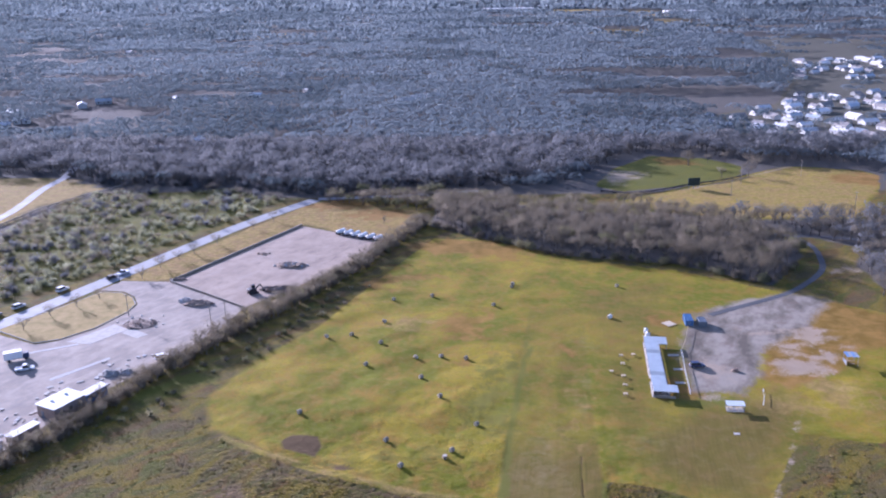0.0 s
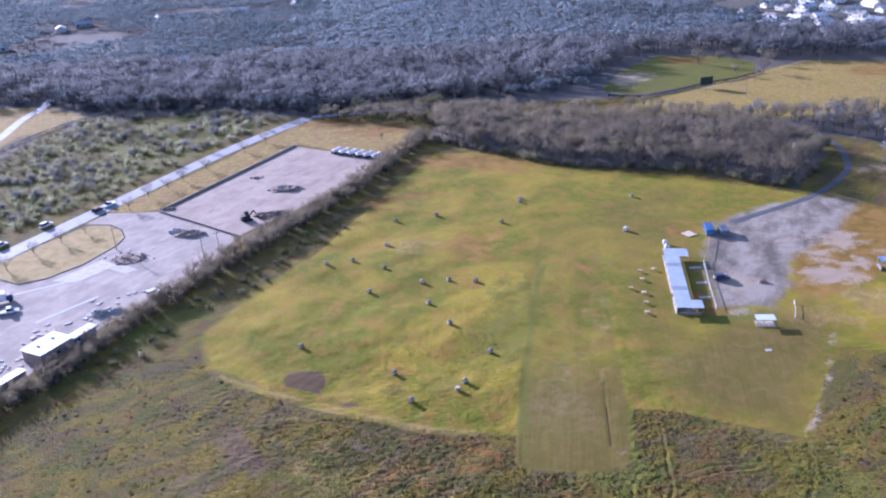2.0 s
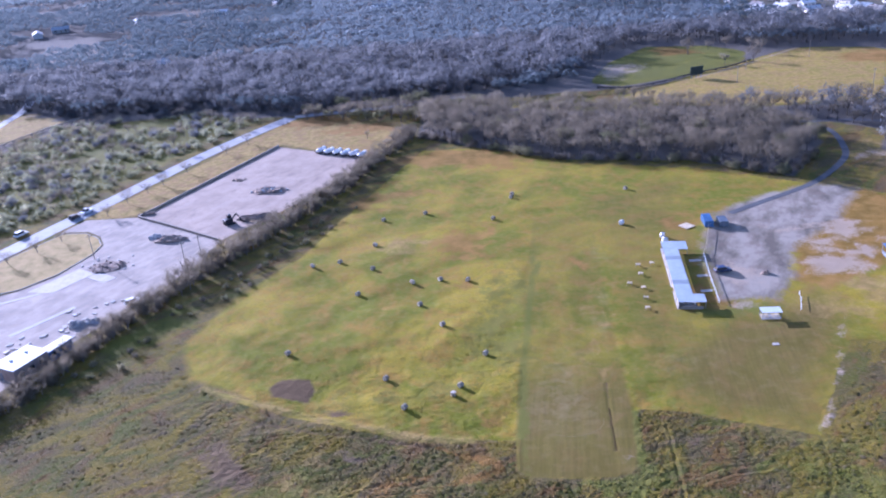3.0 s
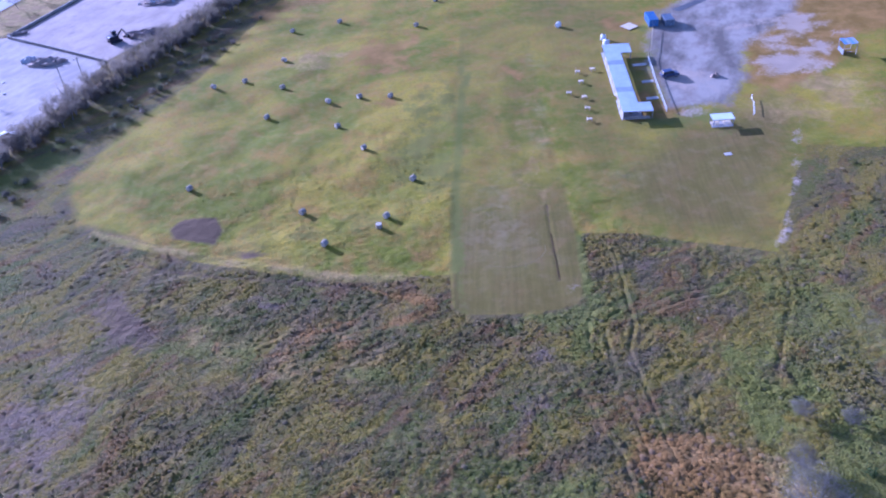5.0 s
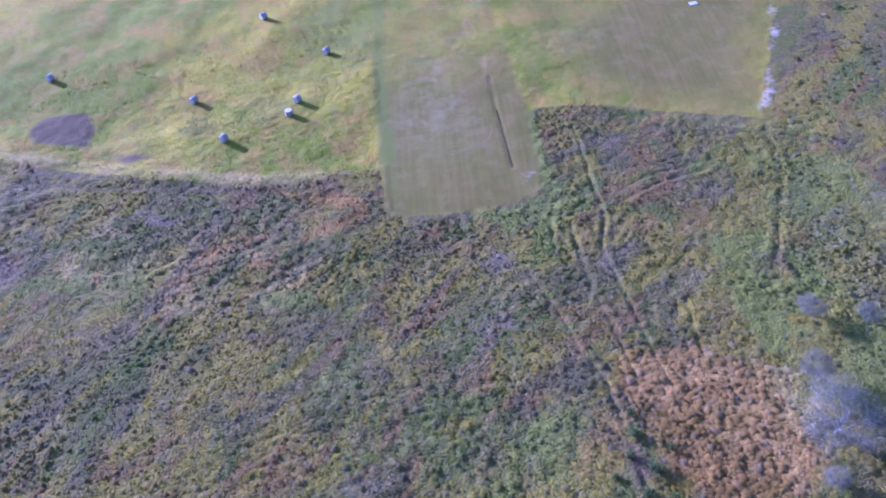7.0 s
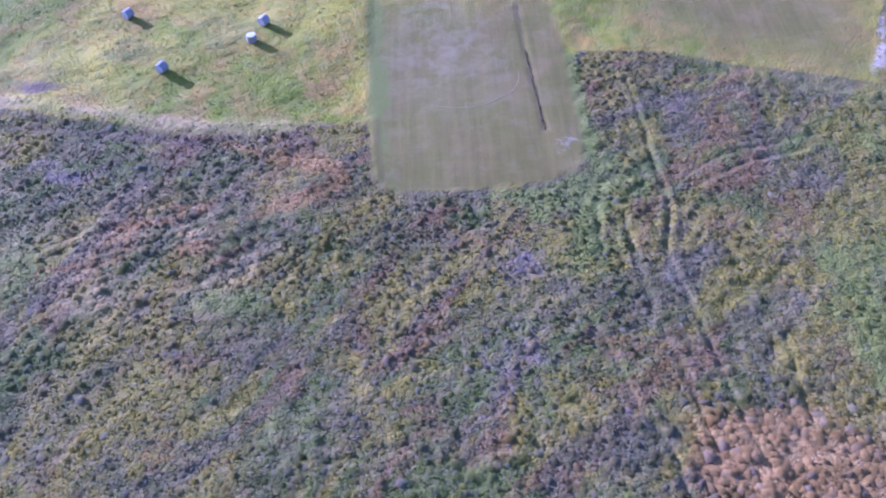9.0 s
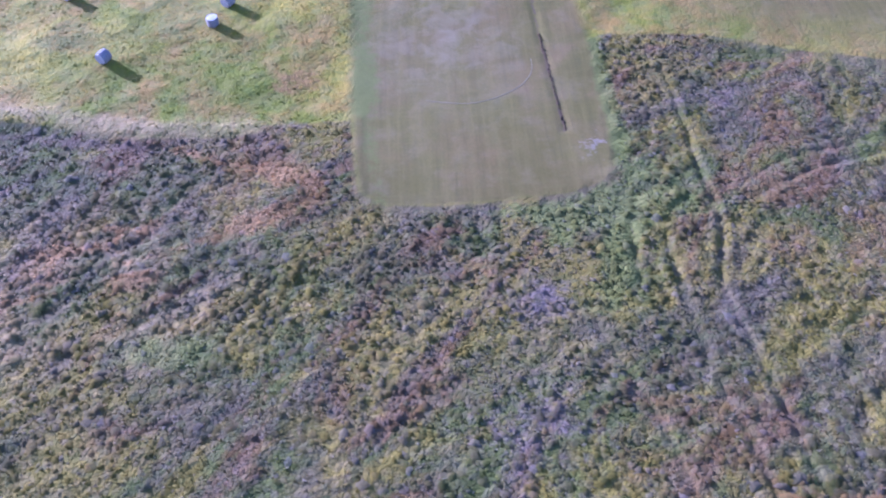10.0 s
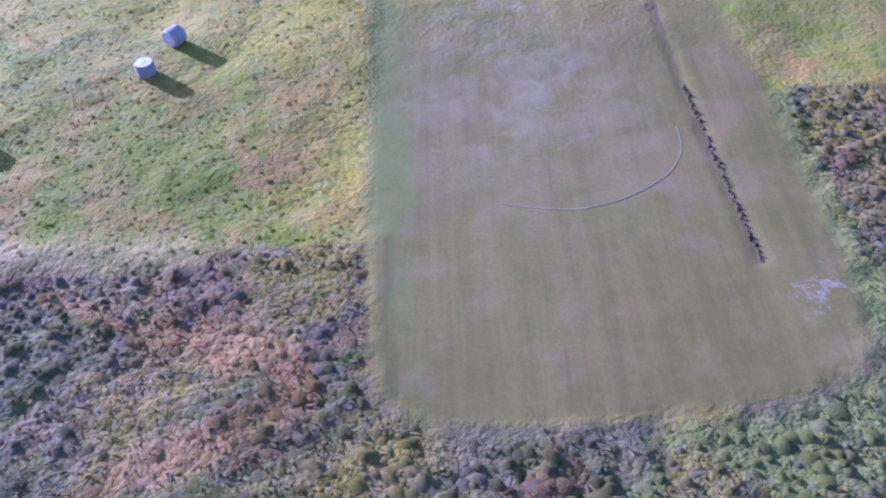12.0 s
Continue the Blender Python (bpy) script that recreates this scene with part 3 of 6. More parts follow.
    red = np.maximum.reduce([
        0.72 * edge(depth_in(x + wob * 0.6, y + wob * 0.4, RUSSET), 1.2), 0.62 * blob(x, y, 6.6, 168.6, 3.4, 2.2), 0.62 * blob(x, y, -9, 151.2, 8, 1.6, 0.3), 0.62 * blob(x, y, -18, 148.6, 8, 1.6, 0.2), 0.5 * blob(x, y, -28.9, 154.2, 1.2, 3.6, -0.3),
        0.74 * edge(depth_in(x + wob, y + wob, CANE), 3.0), 0.5 * blob(x, y, 26, 112, 7, 7), 0.95 * edge(depth_in(x, y, BARE_SOIL) + wob * 2 + wide * 0.5, 4), 0.95 * blob(x, y, -32, 400, 18, 8), blob(x, y, 236, 460, 18, 14), 0.8 * blob(x, y, 144, 512, 13, 16), 0.74 * blob(x, y, 9, 262, 8, 13, -0.4), 0.9 * blob(x, y, 12, 345, 30, 10, -0.3), 0.7 * blob(x, y, -14, 312, 9, 6),
        0.62 * blob(x, y, 6, 233, 5, 3), 0.7 * blob(x, y, -24, 300, 5, 9), 0.72 * blob(x, y, 75, 262, 9, 8), 0.6 * blob(x, y, 40, 240, 3, 7), 0.95 * blob(x, y, -56, 418, 20, 8),
        0.66 * blob(x, y, 66, 216, 10, 7), 0.75 * blob(x, y, 300, 860, 80, 40)])
    pale = np.maximum.reduce([
        0.68 * np.clip(1.2 - off_line(x + wob * 0.8, y, TRACK) / 1.7, 0, 1) * (0.3 + 0.7 * lattice(x / 1.6, y / 1.6, 9)), 0.82 * blob(x, y, 106, 227, 8, 7, 0.4), 0.8 * blob(x, y, 117, 250, 13, 5, -0.3), 0.72 * blob(x, y, 116, 232, 10, 3.5, 0.3), 0.72 * blob(x, y, 110, 241, 7, 5, 0.5), 0.6 * blob(x, y, 77, 209, 5, 2.5), 0.55 * blob(x, y, 80, 226, 6, 9),
        0.5 * blob(x, y, 159, 312, 4, 12, -0.4), 0.62 * blob(x, y, 117, 235, 6, 2.5), 0.4 * blob(x, y, 32.0, 154.2, 1.6, 2.2), 0.66 * blob(x, y, 104, 474, 15, 22, -0.5), 0.6 * np.clip(1.2 - off_line(x, y, [(93.7, 434), (137.4, 445), (172.3, 467), (212.6, 497)]) / 2.2, 0, 1),
        0.5 * np.clip(1.2 - off_line(x, y, [(-236, 470), (-215, 484), (-196, 478)]) / 4, 0, 1)])
    soil = np.maximum.reduce([
        0.74 * edge(depth_in(x + wob * 0.5, y, POOL) + 0.4, 1.0), 0.68 * blob(x, y, -24.5, 177.3, 3.0, 1.6, -0.4), 0.52 * edge(depth_in(x + wob, y + wob, DARK_HOLLOW), 2.5),
        # dark lines along the berm's foot and off the ditch: shade put into colour
        0.6 * blob(x, y, 28.4, 106, 2.6, 6), 0.52 * np.clip(1.2 - off_line(x + wob, y, BERM_FOOT) / 1.5, 0, 1), 0.45 * np.clip(1.2 - off_line(x, y + wob, [(67.3, 146.7), (75.9, 148.1), (86.1, 150.7)]) / 1.2, 0, 1)])
    for line in RUTS:
        soil = np.maximum(soil, 0.45 * np.clip(1.15 - off_line(x + wob * 0.25, y, line) / 0.3, 0, 1))
    # the ditch's shadow, put in as a dark line of colour
    soil = np.maximum(soil, 0.42 * np.clip(1.15 - off_line(x + wob * 0.7, y, DITCH) / 0.8, 0, 1))
    soil = np.maximum(soil, 0.6 * np.clip(1.15 - off_line(x, y, RIDGE) / 0.4, 0, 1))
    purple = np.maximum.reduce([
        0.48 * blob(x, y, 22.5, 139, 3.2, 2.6), 0.66 * blob(x, y, -21.5, 161.0, 4.8, 1.7, -0.3), 0.6 * edge(depth_in(x + wob, y + wob, DARK_HOLLOW), 2.5), 0.58 * blob(x, y, -56, 136, 10, 22, -0.2), 0.42 * blob(x, y, 18, 129, 9, 10),
        0.4 * blob(x, y, 72, 128, 14, 24, -0.4), 0.52 * blob(x, y, 7.4, 162.2, 3.6, 0.9, 0.05), 0.38 * blob(x, y, 45, 158, 9, 5)])
    berm = np.clip(1.3 - off_line(x + wob * 0.5, y, BERM) / 1.4, 0, 1) * np.clip((x + 62) / 14, 0, 1)
    mown = np.maximum(mown, 0.85 * berm)
    # wheel lines along the strip's edge
    lane = off_line(x, y, LANE)
    lush = np.maximum(lush, 0.5 * np.clip(1.3 - np.abs(lane - 0.0) / 1.5, 0, 1) * (0.7 + 0.5 * lattice(x / 3, y / 6, 82)))
    soil = np.maximum(soil, 0.42 * np.clip(1.2 - off_line(x + 1.45, y, LANE) / 0.3, 0, 1) * np.clip((168 - y) / 6, 0, 1))
    lush = np.maximum(lush, 0.66 * edge(depth_in(x, y + wob * 0.5, [(22, 149.4), (28, 148.9), (32.6, 149.8), (35, 152.5), (37.5, 150), (33, 143), (24, 145)]), 1.2))
    # relief: tussocks in the rough, ruts, a shallow ditch
    fine_grid = np.clip((x + 62) / 4, 0, 1) * np.clip((84 - x) / 4, 0, 1) * np.clip((192 - y) / 6, 0, 1)
    rough = (1 - mown) * (1 - gravel) * (1 - wood) * fine_grid
    fold = 0.55 + 0.9 * lattice(x / 9, y / 9, 21)
    z = rough * fold * (0.15 * (lattice(x / 0.95, y / 0.85, 1) - 0.4) + 0.16 * (lattice(x / 0.64 + 7, y / 0.6, 2) - 0.5) + 0.2 * (lattice(x / 4.5, y / 4.5, 3) - 0.5))
    roll = mown * (1 - gravel) * np.clip((x + 66) / 12, 0, 1) * np.clip((46 - x) / 14, 0, 1) * np.clip((345 - y) / 40, 0, 1) * np.clip((y - 168) / 12, 0, 1)
    z += roll * (1 - 0.8 * strip) * (0.75 * (lattice(x / 15, y / 12, 91) - 0.5) + 0.35 * (lattice(x / 7, y / 6, 92) - 0.5))
    near = np.clip((270 - y) / 60, 0, 1) * mown * (1 - gravel)
    z += near * (1 - 0.85 * strip) * (0.12 * (lattice(x / 1.0, y / 0.9, 4) - 0.5) + 0.30 * (lattice(x / 4.2, y / 3.4, 8) - 0.5))
    for line in RUTS:
        d = off_line(x + wob * 0.25, y, line)
        z += (-0.17 * np.clip(1 - d / 0.36, 0, 1) + 0.09 * np.clip(1 - abs(d - 0.62) / 0.4, 0, 1)) * (0.3 + lattice(x / 5, y / 5, 51))
    d = off_line(x + wob * 0.4, y, DITCH)
    z += (-0.1 * np.clip(1 - d / 0.6, 0, 1) + 0.07 * np.clip(1 - abs(d - 1.0) / 0.5, 0, 1)) * (0.4 + lattice(x / 4, y / 4, 52))
    z += berm * 0.22 * (0.6 + 0.6 * lattice(x / 3, y / 3, 54)) - 0.1 * np.clip(1 - off_line(x, y, BERM_FOOT) / 1.6, 0, 1)
    d = off_line(x, y, RIDGE)
    z += -0.12 * np.clip(1 - d / 0.45, 0, 1) * (0.4 + lattice(x / 1.5, y / 1.5, 53))
    z += 0.08 * np.clip(1 - off_line(x, y, [(12.3, 162.6), (11.4, 158), (11, 153)]) / 0.7, 0, 1)
    worn = np.maximum.reduce([blob(x, y, 22, 172.5, 7, 7), blob(x, y, 24, 181, 5, 10, -0.15), 0.8 * blob(x, y, 46, 247, 2, 5), 0.8 * blob(x, y, 40.3, 220, 2, 4), 0.8 * blob(x, y, 37.5, 206, 2, 4), 0.6 * blob(x, y, 52, 186, 6, 3)])
    return z, {"zone_a": (mown, strip, gravel), "zone_b": (pale, red, dry), "zone_c": (wood, lush, soil), "zone_d": (purple, town, worn)}



def put_zones(me, layers):
    for name, values in layers.items():
        att = me.attributes.new(name, "FLOAT_COLOR", "POINT")
        att.data.foreach_set("color", np.stack([*values, np.ones_like(values[0])], 1).astype(np.float32).ravel())


def raw_mesh(name, verts, faces, material):
    """A mesh from arrays of places and equal-sided faces."""
    me = bpy.data.meshes.new(name)
    me.vertices.add(len(verts))
    me.vertices.foreach_set("co", verts.astype(np.float32).ravel())
    me.loops.add(faces.size)
    me.loops.foreach_set("vertex_index", faces.astype(np.int32).ravel())
    me.polygons.add(len(faces))
    me.polygons.foreach_set("loop_start", np.arange(0, faces.size, faces.shape[1], dtype=np.int32))
    me.update(calc_edges=True)
    me.materials.append(material)
    return me


def build_ground():
    """One sheet from under the camera to the horizon, dense where the camera comes near."""
    xs = growing(-170, -4900, 6, 1.25)[::-1] + spaced(-168, -62, 1.6) + spaced(-62, -8, 0.5) + spaced(-8, 64, 0.36) + spaced(64, 84, 0.5) + spaced(84, 260, 1.6) + growing(262, 4900, 6, 1.25)
    ys = growing(0, -400, 20, 1.5)[::-1] + spaced(8, 90, 2.0) + spaced(90, 112, 0.6) + spaced(112, 192, 0.32) + spaced(192, 300, 1.4) + spaced(300, 530, 2.6) + growing(532, 4900, 6, 1.12)
    x, y = np.meshgrid(np.array(xs), np.array(ys))
    nx, ny = len(xs), len(ys)
    x, y = x.ravel(), y.ravel()
    z, layers = zones_at(x, y)
    i = (np.arange(ny - 1)[:, None] * nx + np.arange(nx - 1)[None, :]).ravel()
    faces = np.stack([i, i + 1, i + nx + 1, i + nx], 1)
    me = raw_mesh("ground", np.stack([x, y, z], 1), faces, GROUND)
    me.polygons.foreach_set("use_smooth", np.ones(len(faces), bool))
    put_zones(me, layers)
    return tagged(new("ground", me), "rough winter meadow and mown field with worn patches", "ground", kind="structure")


build_ground()


def ground_z(x, y):
    return float(zones_at(np.array([x]), np.array([y]))[0][0])


def clumps(name, x, y, z, layers, radius, height, rng, label):
    """Low tufts of grass, each an uneven tip of five sides, in one mesh."""
    n, k = len(x), 5
    a = rng.uniform(0, 6.283, (n, 1)) + np.arange(k)[None, :] * (6.283 / k) + rng.uniform(-0.35, 0.35, (n, k))
    reach = radius[:, None] * rng.uniform(0.6, 1.4, (n, k))
    foot = np.stack([x[:, None] + np.cos(a) * reach, y[:, None] + np.sin(a) * reach, np.repeat(z[:, None] - 0.05, k, 1)], -1)
    tip = np.stack([x + rng.uniform(-0.4, 0.4, n) * radius, y + rng.uniform(-0.4, 0.4, n) * radius, z + height], -1)[:, None, :]
    one = np.array([(i, (i + 1) % k, k) for i in range(k)])
    faces = (np.arange(n) * (k + 1))[:, None, None] + one[None]
    me = raw_mesh(name, np.concatenate([foot, tip], 1).reshape(-1, 3), faces.reshape(-1, 3), GRASS)
    me.polygons.foreach_set("use_smooth", np.ones(len(me.polygons), bool))
    put_zones(me, {key: tuple(np.repeat(v, k + 1) for v in values) for key, values in layers.items()})
    return tagged(new(name, me), label, "grass", kind="stuff")


def jittered(x0, x1, y0, y1, step, rng):
    gx, gy = np.meshgrid(np.arange(x0, x1, step), np.arange(y0, y1, step))
    gx, gy = gx.ravel(), gy.ravel()
    return gx + rng.uniform(-0.5, 0.5, gx.size) * step, gy + rng.uniform(-0.5, 0.5, gx.size) * step


def blades(span, rng):
    """Bent tufts of long grass between the tussocks: four broad blades to a tuft."""
    x, y = jittered(*span, 0.62, rng)
    z, layers = zones_at(x, y)
    mown, strip, gravel = layers["zone_a"]
    keep = (gravel < 0.3) & (strip < 0.2) & (mown < 0.3) & (lattice(x / 3.5, y / 3.5, 65) + rng.uniform(-0.3, 0.3, len(x)) > 0.35)
    for line in RUTS:
        keep &= off_line(x, y, line) > 0.6
    x, y, z = x[keep], y[keep], z[keep]
    layers = {key: tuple(v[keep] for v in values) for key, values in layers.items()}
    n, count = len(x), 4
    a = rng.uniform(0, 6.283, (n, count))
    lean, tall, wide = rng.uniform(0.2, 0.5, (n, count)), rng.uniform(0.06, 0.17, (n, count)), rng.uniform(0.06, 0.16, (n, count))
    bx, by = x[:, None] + rng.uniform(-0.25, 0.25, (n, count)), y[:, None] + rng.uniform(-0.25, 0.25, (n, count))
    low = np.repeat(z[:, None] - 0.04, count, 1)
    foot = [np.stack([bx - k * np.sin(a) * wide, by + k * np.cos(a) * wide, low], -1) for k in (-1, 1)]
    tip = np.stack([bx + np.cos(a) * lean, by + np.sin(a) * lean, low + tall], -1)
    verts = np.stack([*foot, tip], 2).reshape(-1, 3)
    me = raw_mesh("long_grass", verts, np.arange(len(verts)).reshape(-1, 3), GRASS)
    put_zones(me, {key: tuple(np.repeat(v, count * 3) for v in values) for key, values in layers.items()})
    return tagged(new("long_grass", me), "bent tufts of long dead grass in the meadow", "grass", kind="stuff")


def tussocks():
    """Clumps of dead and green grass over the rough meadow and finer tufts on the mown field, coloured as the ground they grow on."""
    rng = np.random.default_rng(11)
    near = (-44, 72, 94, 172)
    for name, span, step, label in (("tussock_grass", near, 0.47, "rough tussocks of dead and green grass"),
                                            ("outer_tussocks", (-108, 116, 84, 214), 0.98, "rough tussocks farther out on the meadow")):
        x, y = jittered(*span, step, rng)
        z, layers = zones_at(x, y)
        (mown, strip, gravel), (pale, red, dry), soil = layers["zone_a"], layers["zone_b"], layers["zone_c"][2]
        keep = (gravel < 0.3) & (strip < 0.2) & (mown < 0.35) & (soil < 0.5) & (lattice(x / 2.6, y / 2.6, 61) + rng.uniform(-0.3, 0.3, len(x)) > 0.25) & (off_line(x, y, HEDGE) > 5) & (x > -106)
        if span is not near:
            keep &= (x < near[0]) | (x > near[1]) | (y < near[2]) | (y > near[3])
        for line in RUTS:
            keep &= off_line(x, y, line) > 0.55
        layers = {key: tuple(v[keep] for v in values) for key, values in layers.items()}
        x, y, z = x[keep], y[keep], z[keep]
        cane = edge(depth_in(x, y, CANE) + 2, 4.0)
        size = rng.gamma(4.0, 1 / 4.0, len(x)) * (0.75 + 0.5 * lattice(x / 8, y / 8, 62)) * (1 + 0.35 * cane)
        wide, tall = (1.0, 1.0) if span is near else (1.75, 0.95)
        radius = np.clip(0.27 * size, 0.13, 0.5) * wide * (1 + 0.25 * cane)
        height = np.clip(0.095 * size * rng.uniform(0.4, 1.7, len(x)), 0.02, 0.26) * (0.3 + 0.9 * lattice(x / 13, y / 9, 64) + 0.5 * cane) * tall
        clumps(name, x, y, z, layers, radius, height, rng, label)
    blades(near, rng)
    x, y = (np.array(c) for c in zip(*smooth_line(RIDGE[1:], 0.22)))
    x = x + rng.uniform(-0.12, 0.12, len(x))
    z, layers = zones_at(x, y)
    clumps("clod_row", x, y, z, layers, rng.uniform(0.1, 0.22, len(x)), rng.uniform(0.1, 0.26, len(x)), rng, "row of dark grass clods beside the mown strip")
    x, y = jittered(-46, 14, 160, 206, 0.46, rng)
    z, layers = zones_at(x, y)
    keep = (layers["zone_a"][0] > 0.5) & (layers["zone_a"][1] < 0.3) & (layers["zone_c"][2] < 0.4) & (lattice(x / 2.2, y / 2.2, 63) + rng.uniform(-0.4, 0.4, len(x)) > 0.4)
    layers = {key: tuple(v[keep] for v in values) for key, values in layers.items()}
    n = int(keep.sum())
    clumps("mown_tufts", x[keep], y[keep], z[keep], layers, rng.uniform(0.15, 0.4, n), rng.uniform(0.02, 0.075, n), rng, "short tufts of grass on the mown field")


HEDGE = [(-112, 172), (-107, 184), (-98, 200), (-88, 224), (-77, 246), (-68, 263), (-56, 283), (-41, 309), (-22, 352), (-9, 384)]
tussocks()

# ---- trees ----
def slivers(rng, centres, count, size, thin, up=0.2):
    """Verts and faces of many thin twig strips round the centres; each strip an island of its own."""
    verts, faces = [], []
    for c in centres:
        for _ in range(count):
            d = Vector((rng.gauss(0, 1), rng.gauss(0, 1), rng.gauss(up, 0.8))).normalized()
            s = size * rng.uniform(0.5, 1.2)
            p = Vector(c) + Vector((rng.gauss(0, 1), rng.gauss(0, 1), rng.gauss(0, 0.8))) * size * 0.55
            w = d.orthogonal()
            w = (Matrix.Rotation(rng.uniform(0, 6.28), 3, d) @ w).normalized() * thin * s
            k = len(verts)
            verts += [p - w, p + w, p + d * s + w * 0.3, p + d * s - w * 0.3]
            faces.append((k, k + 1, k + 2, k + 3))
    return verts, faces


def from_lists(name, verts, faces, material, parent=None):
    me = bpy.data.meshes.new(name)
    me.from_pydata([tuple(v) for v in verts], [], faces)
    me.materials.append(material)
    ob = new(name, me)
    if parent is not None:
        ob.parent = parent
    if len(faces):
        slope_of_crown(me)
    return ob


def slope_of_crown(me):
    """Stores, for each point of a crown, the slope of the crown's outside there."""
    v = np.empty(len(me.vertices) * 3, np.float32)
    me.vertices.foreach_get("co", v)
    v = v.reshape(-1, 3)
    mid, half = v.mean(0), np.maximum(v.std(0), 0.05)
    n = (v - mid) / half + np.array([0, 0, 1.0])
    n /= np.linalg.norm(n, axis=1)[:, None] + 1e-6
    me.attributes.new("crown", "FLOAT_VECTOR", "POINT").data.foreach_set("vector", n.astype(np.float32).ravel())


def make_tree(seed, height, spread, bark, twig, label, twigs=9, thin=0.045, size=1.3, category="tree", stems=1, forks=3):
    """A tapered trunk that forks into limbs and branches, with a crown of fine twigs."""
    rng = random.Random(seed)
    root = thing("tree" if category == "tree" else "bush", pose(0, 0, -500), label, category)
    bm = bmesh.new()
    tips = []
    for s in range(stems):
        foot = Vector((rng.uniform(-0.5, 0.5), rng.uniform(-0.5, 0.5), -0.15)) * (1 if stems > 1 else 0.1)
        fork = foot + Vector((rng.uniform(-0.4, 0.4), rng.uniform(-0.4, 0.4), height * rng.uniform(0.22, 0.34)))
        r = height * 0.02 / math.sqrt(stems)
        tube(bm, foot, fork, r * 1.3, r, 7)
        limbs = rng.randint(5, 7)
        for k in range(limbs):
            a = (k + rng.random() * 0.7) * 6.283 / limbs
            reach = spread * rng.uniform(0.35, 0.65)
            p1 = fork + Vector((math.cos(a) * reach, math.sin(a) * reach, height * rng.uniform(0.16, 0.36)))
            tube(bm, fork, p1, r * 0.7, r * 0.38, 5)
            for _ in range(forks):
                b = a + rng.uniform(-0.9, 0.9)
                q = p1 + Vector((math.cos(b) * spread * rng.uniform(0.1, 0.42), math.sin(b) * spread * rng.uniform(0.1, 0.42), height * rng.uniform(0.06, 0.3)))
                tube(bm, p1, q, r * 0.36, r * 0.1, 4)
                tips += [q, p1.lerp(q, 0.55)]
        top = fork + Vector((rng.uniform(-0.5, 0.5), rng.uniform(-0.5, 0.5), height * 0.58))
        tube(bm, fork, top, r * 0.75, r * 0.12, 5)
        tips += [top, fork.lerp(top, 0.7)]
    part("trunk", bm, bark, root)
    v, f = slivers(rng, tips, twigs, size, thin)
    from_lists("crown", v, f, twig, root)
    return root


def make_bush(seed, height, spread, twig, label):
    rng = random.Random(seed)
    root = thing("bush", pose(0, 0, -500), label, "bush")
    bm = bmesh.new()
    tips = []
    for k in range(7):
        a = k * 0.9 + rng.random()
        q = Vector((math.cos(a) * spread * rng.uniform(0.2, 0.7), math.sin(a) * spread * rng.uniform(0.2, 0.7), height * rng.uniform(0.35, 0.85)))
        tube(bm, (0, 0, -0.1), q, 0.05, 0.02, 4)
        tips += [q, q * 0.6]
    part("stem", bm, BARK, root)
    v, f = slivers(rng, tips, 14, height * 0.42, 0.13)
    from_lists("crown", v, f, twig, root)
    return root


GREEN_LEAF = plant("dark_green_leaves", (0.045, 0.07, 0.018), (0.1, 0.13, 0.04), upward=0.4)
SHRUB = make_bush(66, 1.5, 2.0, GREEN_LEAF, "low dark green shrub in the rough meadow")
BARE = [make_tree(10 + k, 9.5 + 0.7 * k, 4.2 + 0.3 * k, BARK, TWIG, "bare winter tree with a wide grey-brown twig crown", 10, 0.05, 1.4) for k in range(5)]
SLIM = [make_tree(30 + k, 9.0 + k, 2.4, BARK, TWIG, "slim bare tree at the field's edge", 7, 0.045, 1.2) for k in range(2)]
YOUNG = [make_tree(40 + k, 4.6 + 0.5 * k, 2.3, BARK, TWIG, "young bare street tree on the grass verge", 6, 0.04, 0.9) for k in range(2)]
LEAFY = [make_tree(50 + k, 8.0 + k, 4.2, BARK, LEAF, "tree with olive winter leaves", 14, 0.12, 1.3) for k in range(2)]
BUSHES = [make_bush(60 + k, 2.2 + 0.4 * k, 2.0, (TWIG, LEAF, LEAF)[k], ("low bare bush in the hedgerow thicket", "low green bush in the hedgerow thicket", "olive winter bush in the hedgerow thicket")[k]) for k in range(3)]
FAR = [make_tree(70 + k, 9.5 + k, 4.6, BARK, EDGE_TWIG, "bare winter tree", 9, 0.1, 2.0, forks=1) for k in range(4)]
SCRUBS = [make_bush(80 + k, 1.9 + 0.5 * k, 2.6, (SCRUB_LEAF, SCRUB_LEAF, EDGE_TWIG)[k], "pale olive scrub bush") for k in range(3)]
MASTERS = [SHRUB] + SCRUBS + FAR + BARE + SLIM + YOUNG + LEAFY + BUSHES
tree_rng = random.Random(7)


def plant_at(master, x, y, scale=1.0, group="", z=0.0):
    ob = copy_thing(master, Matrix.Translation((x, y, z)) @ Matrix.Rotation(tree_rng.uniform(0, 6.283), 4, "Z") @ Matrix.Diagonal((scale, scale, scale * tree_rng.uniform(0.9, 1.12), 1)))
    if group:
        tagged(ob, group=group)
    return ob


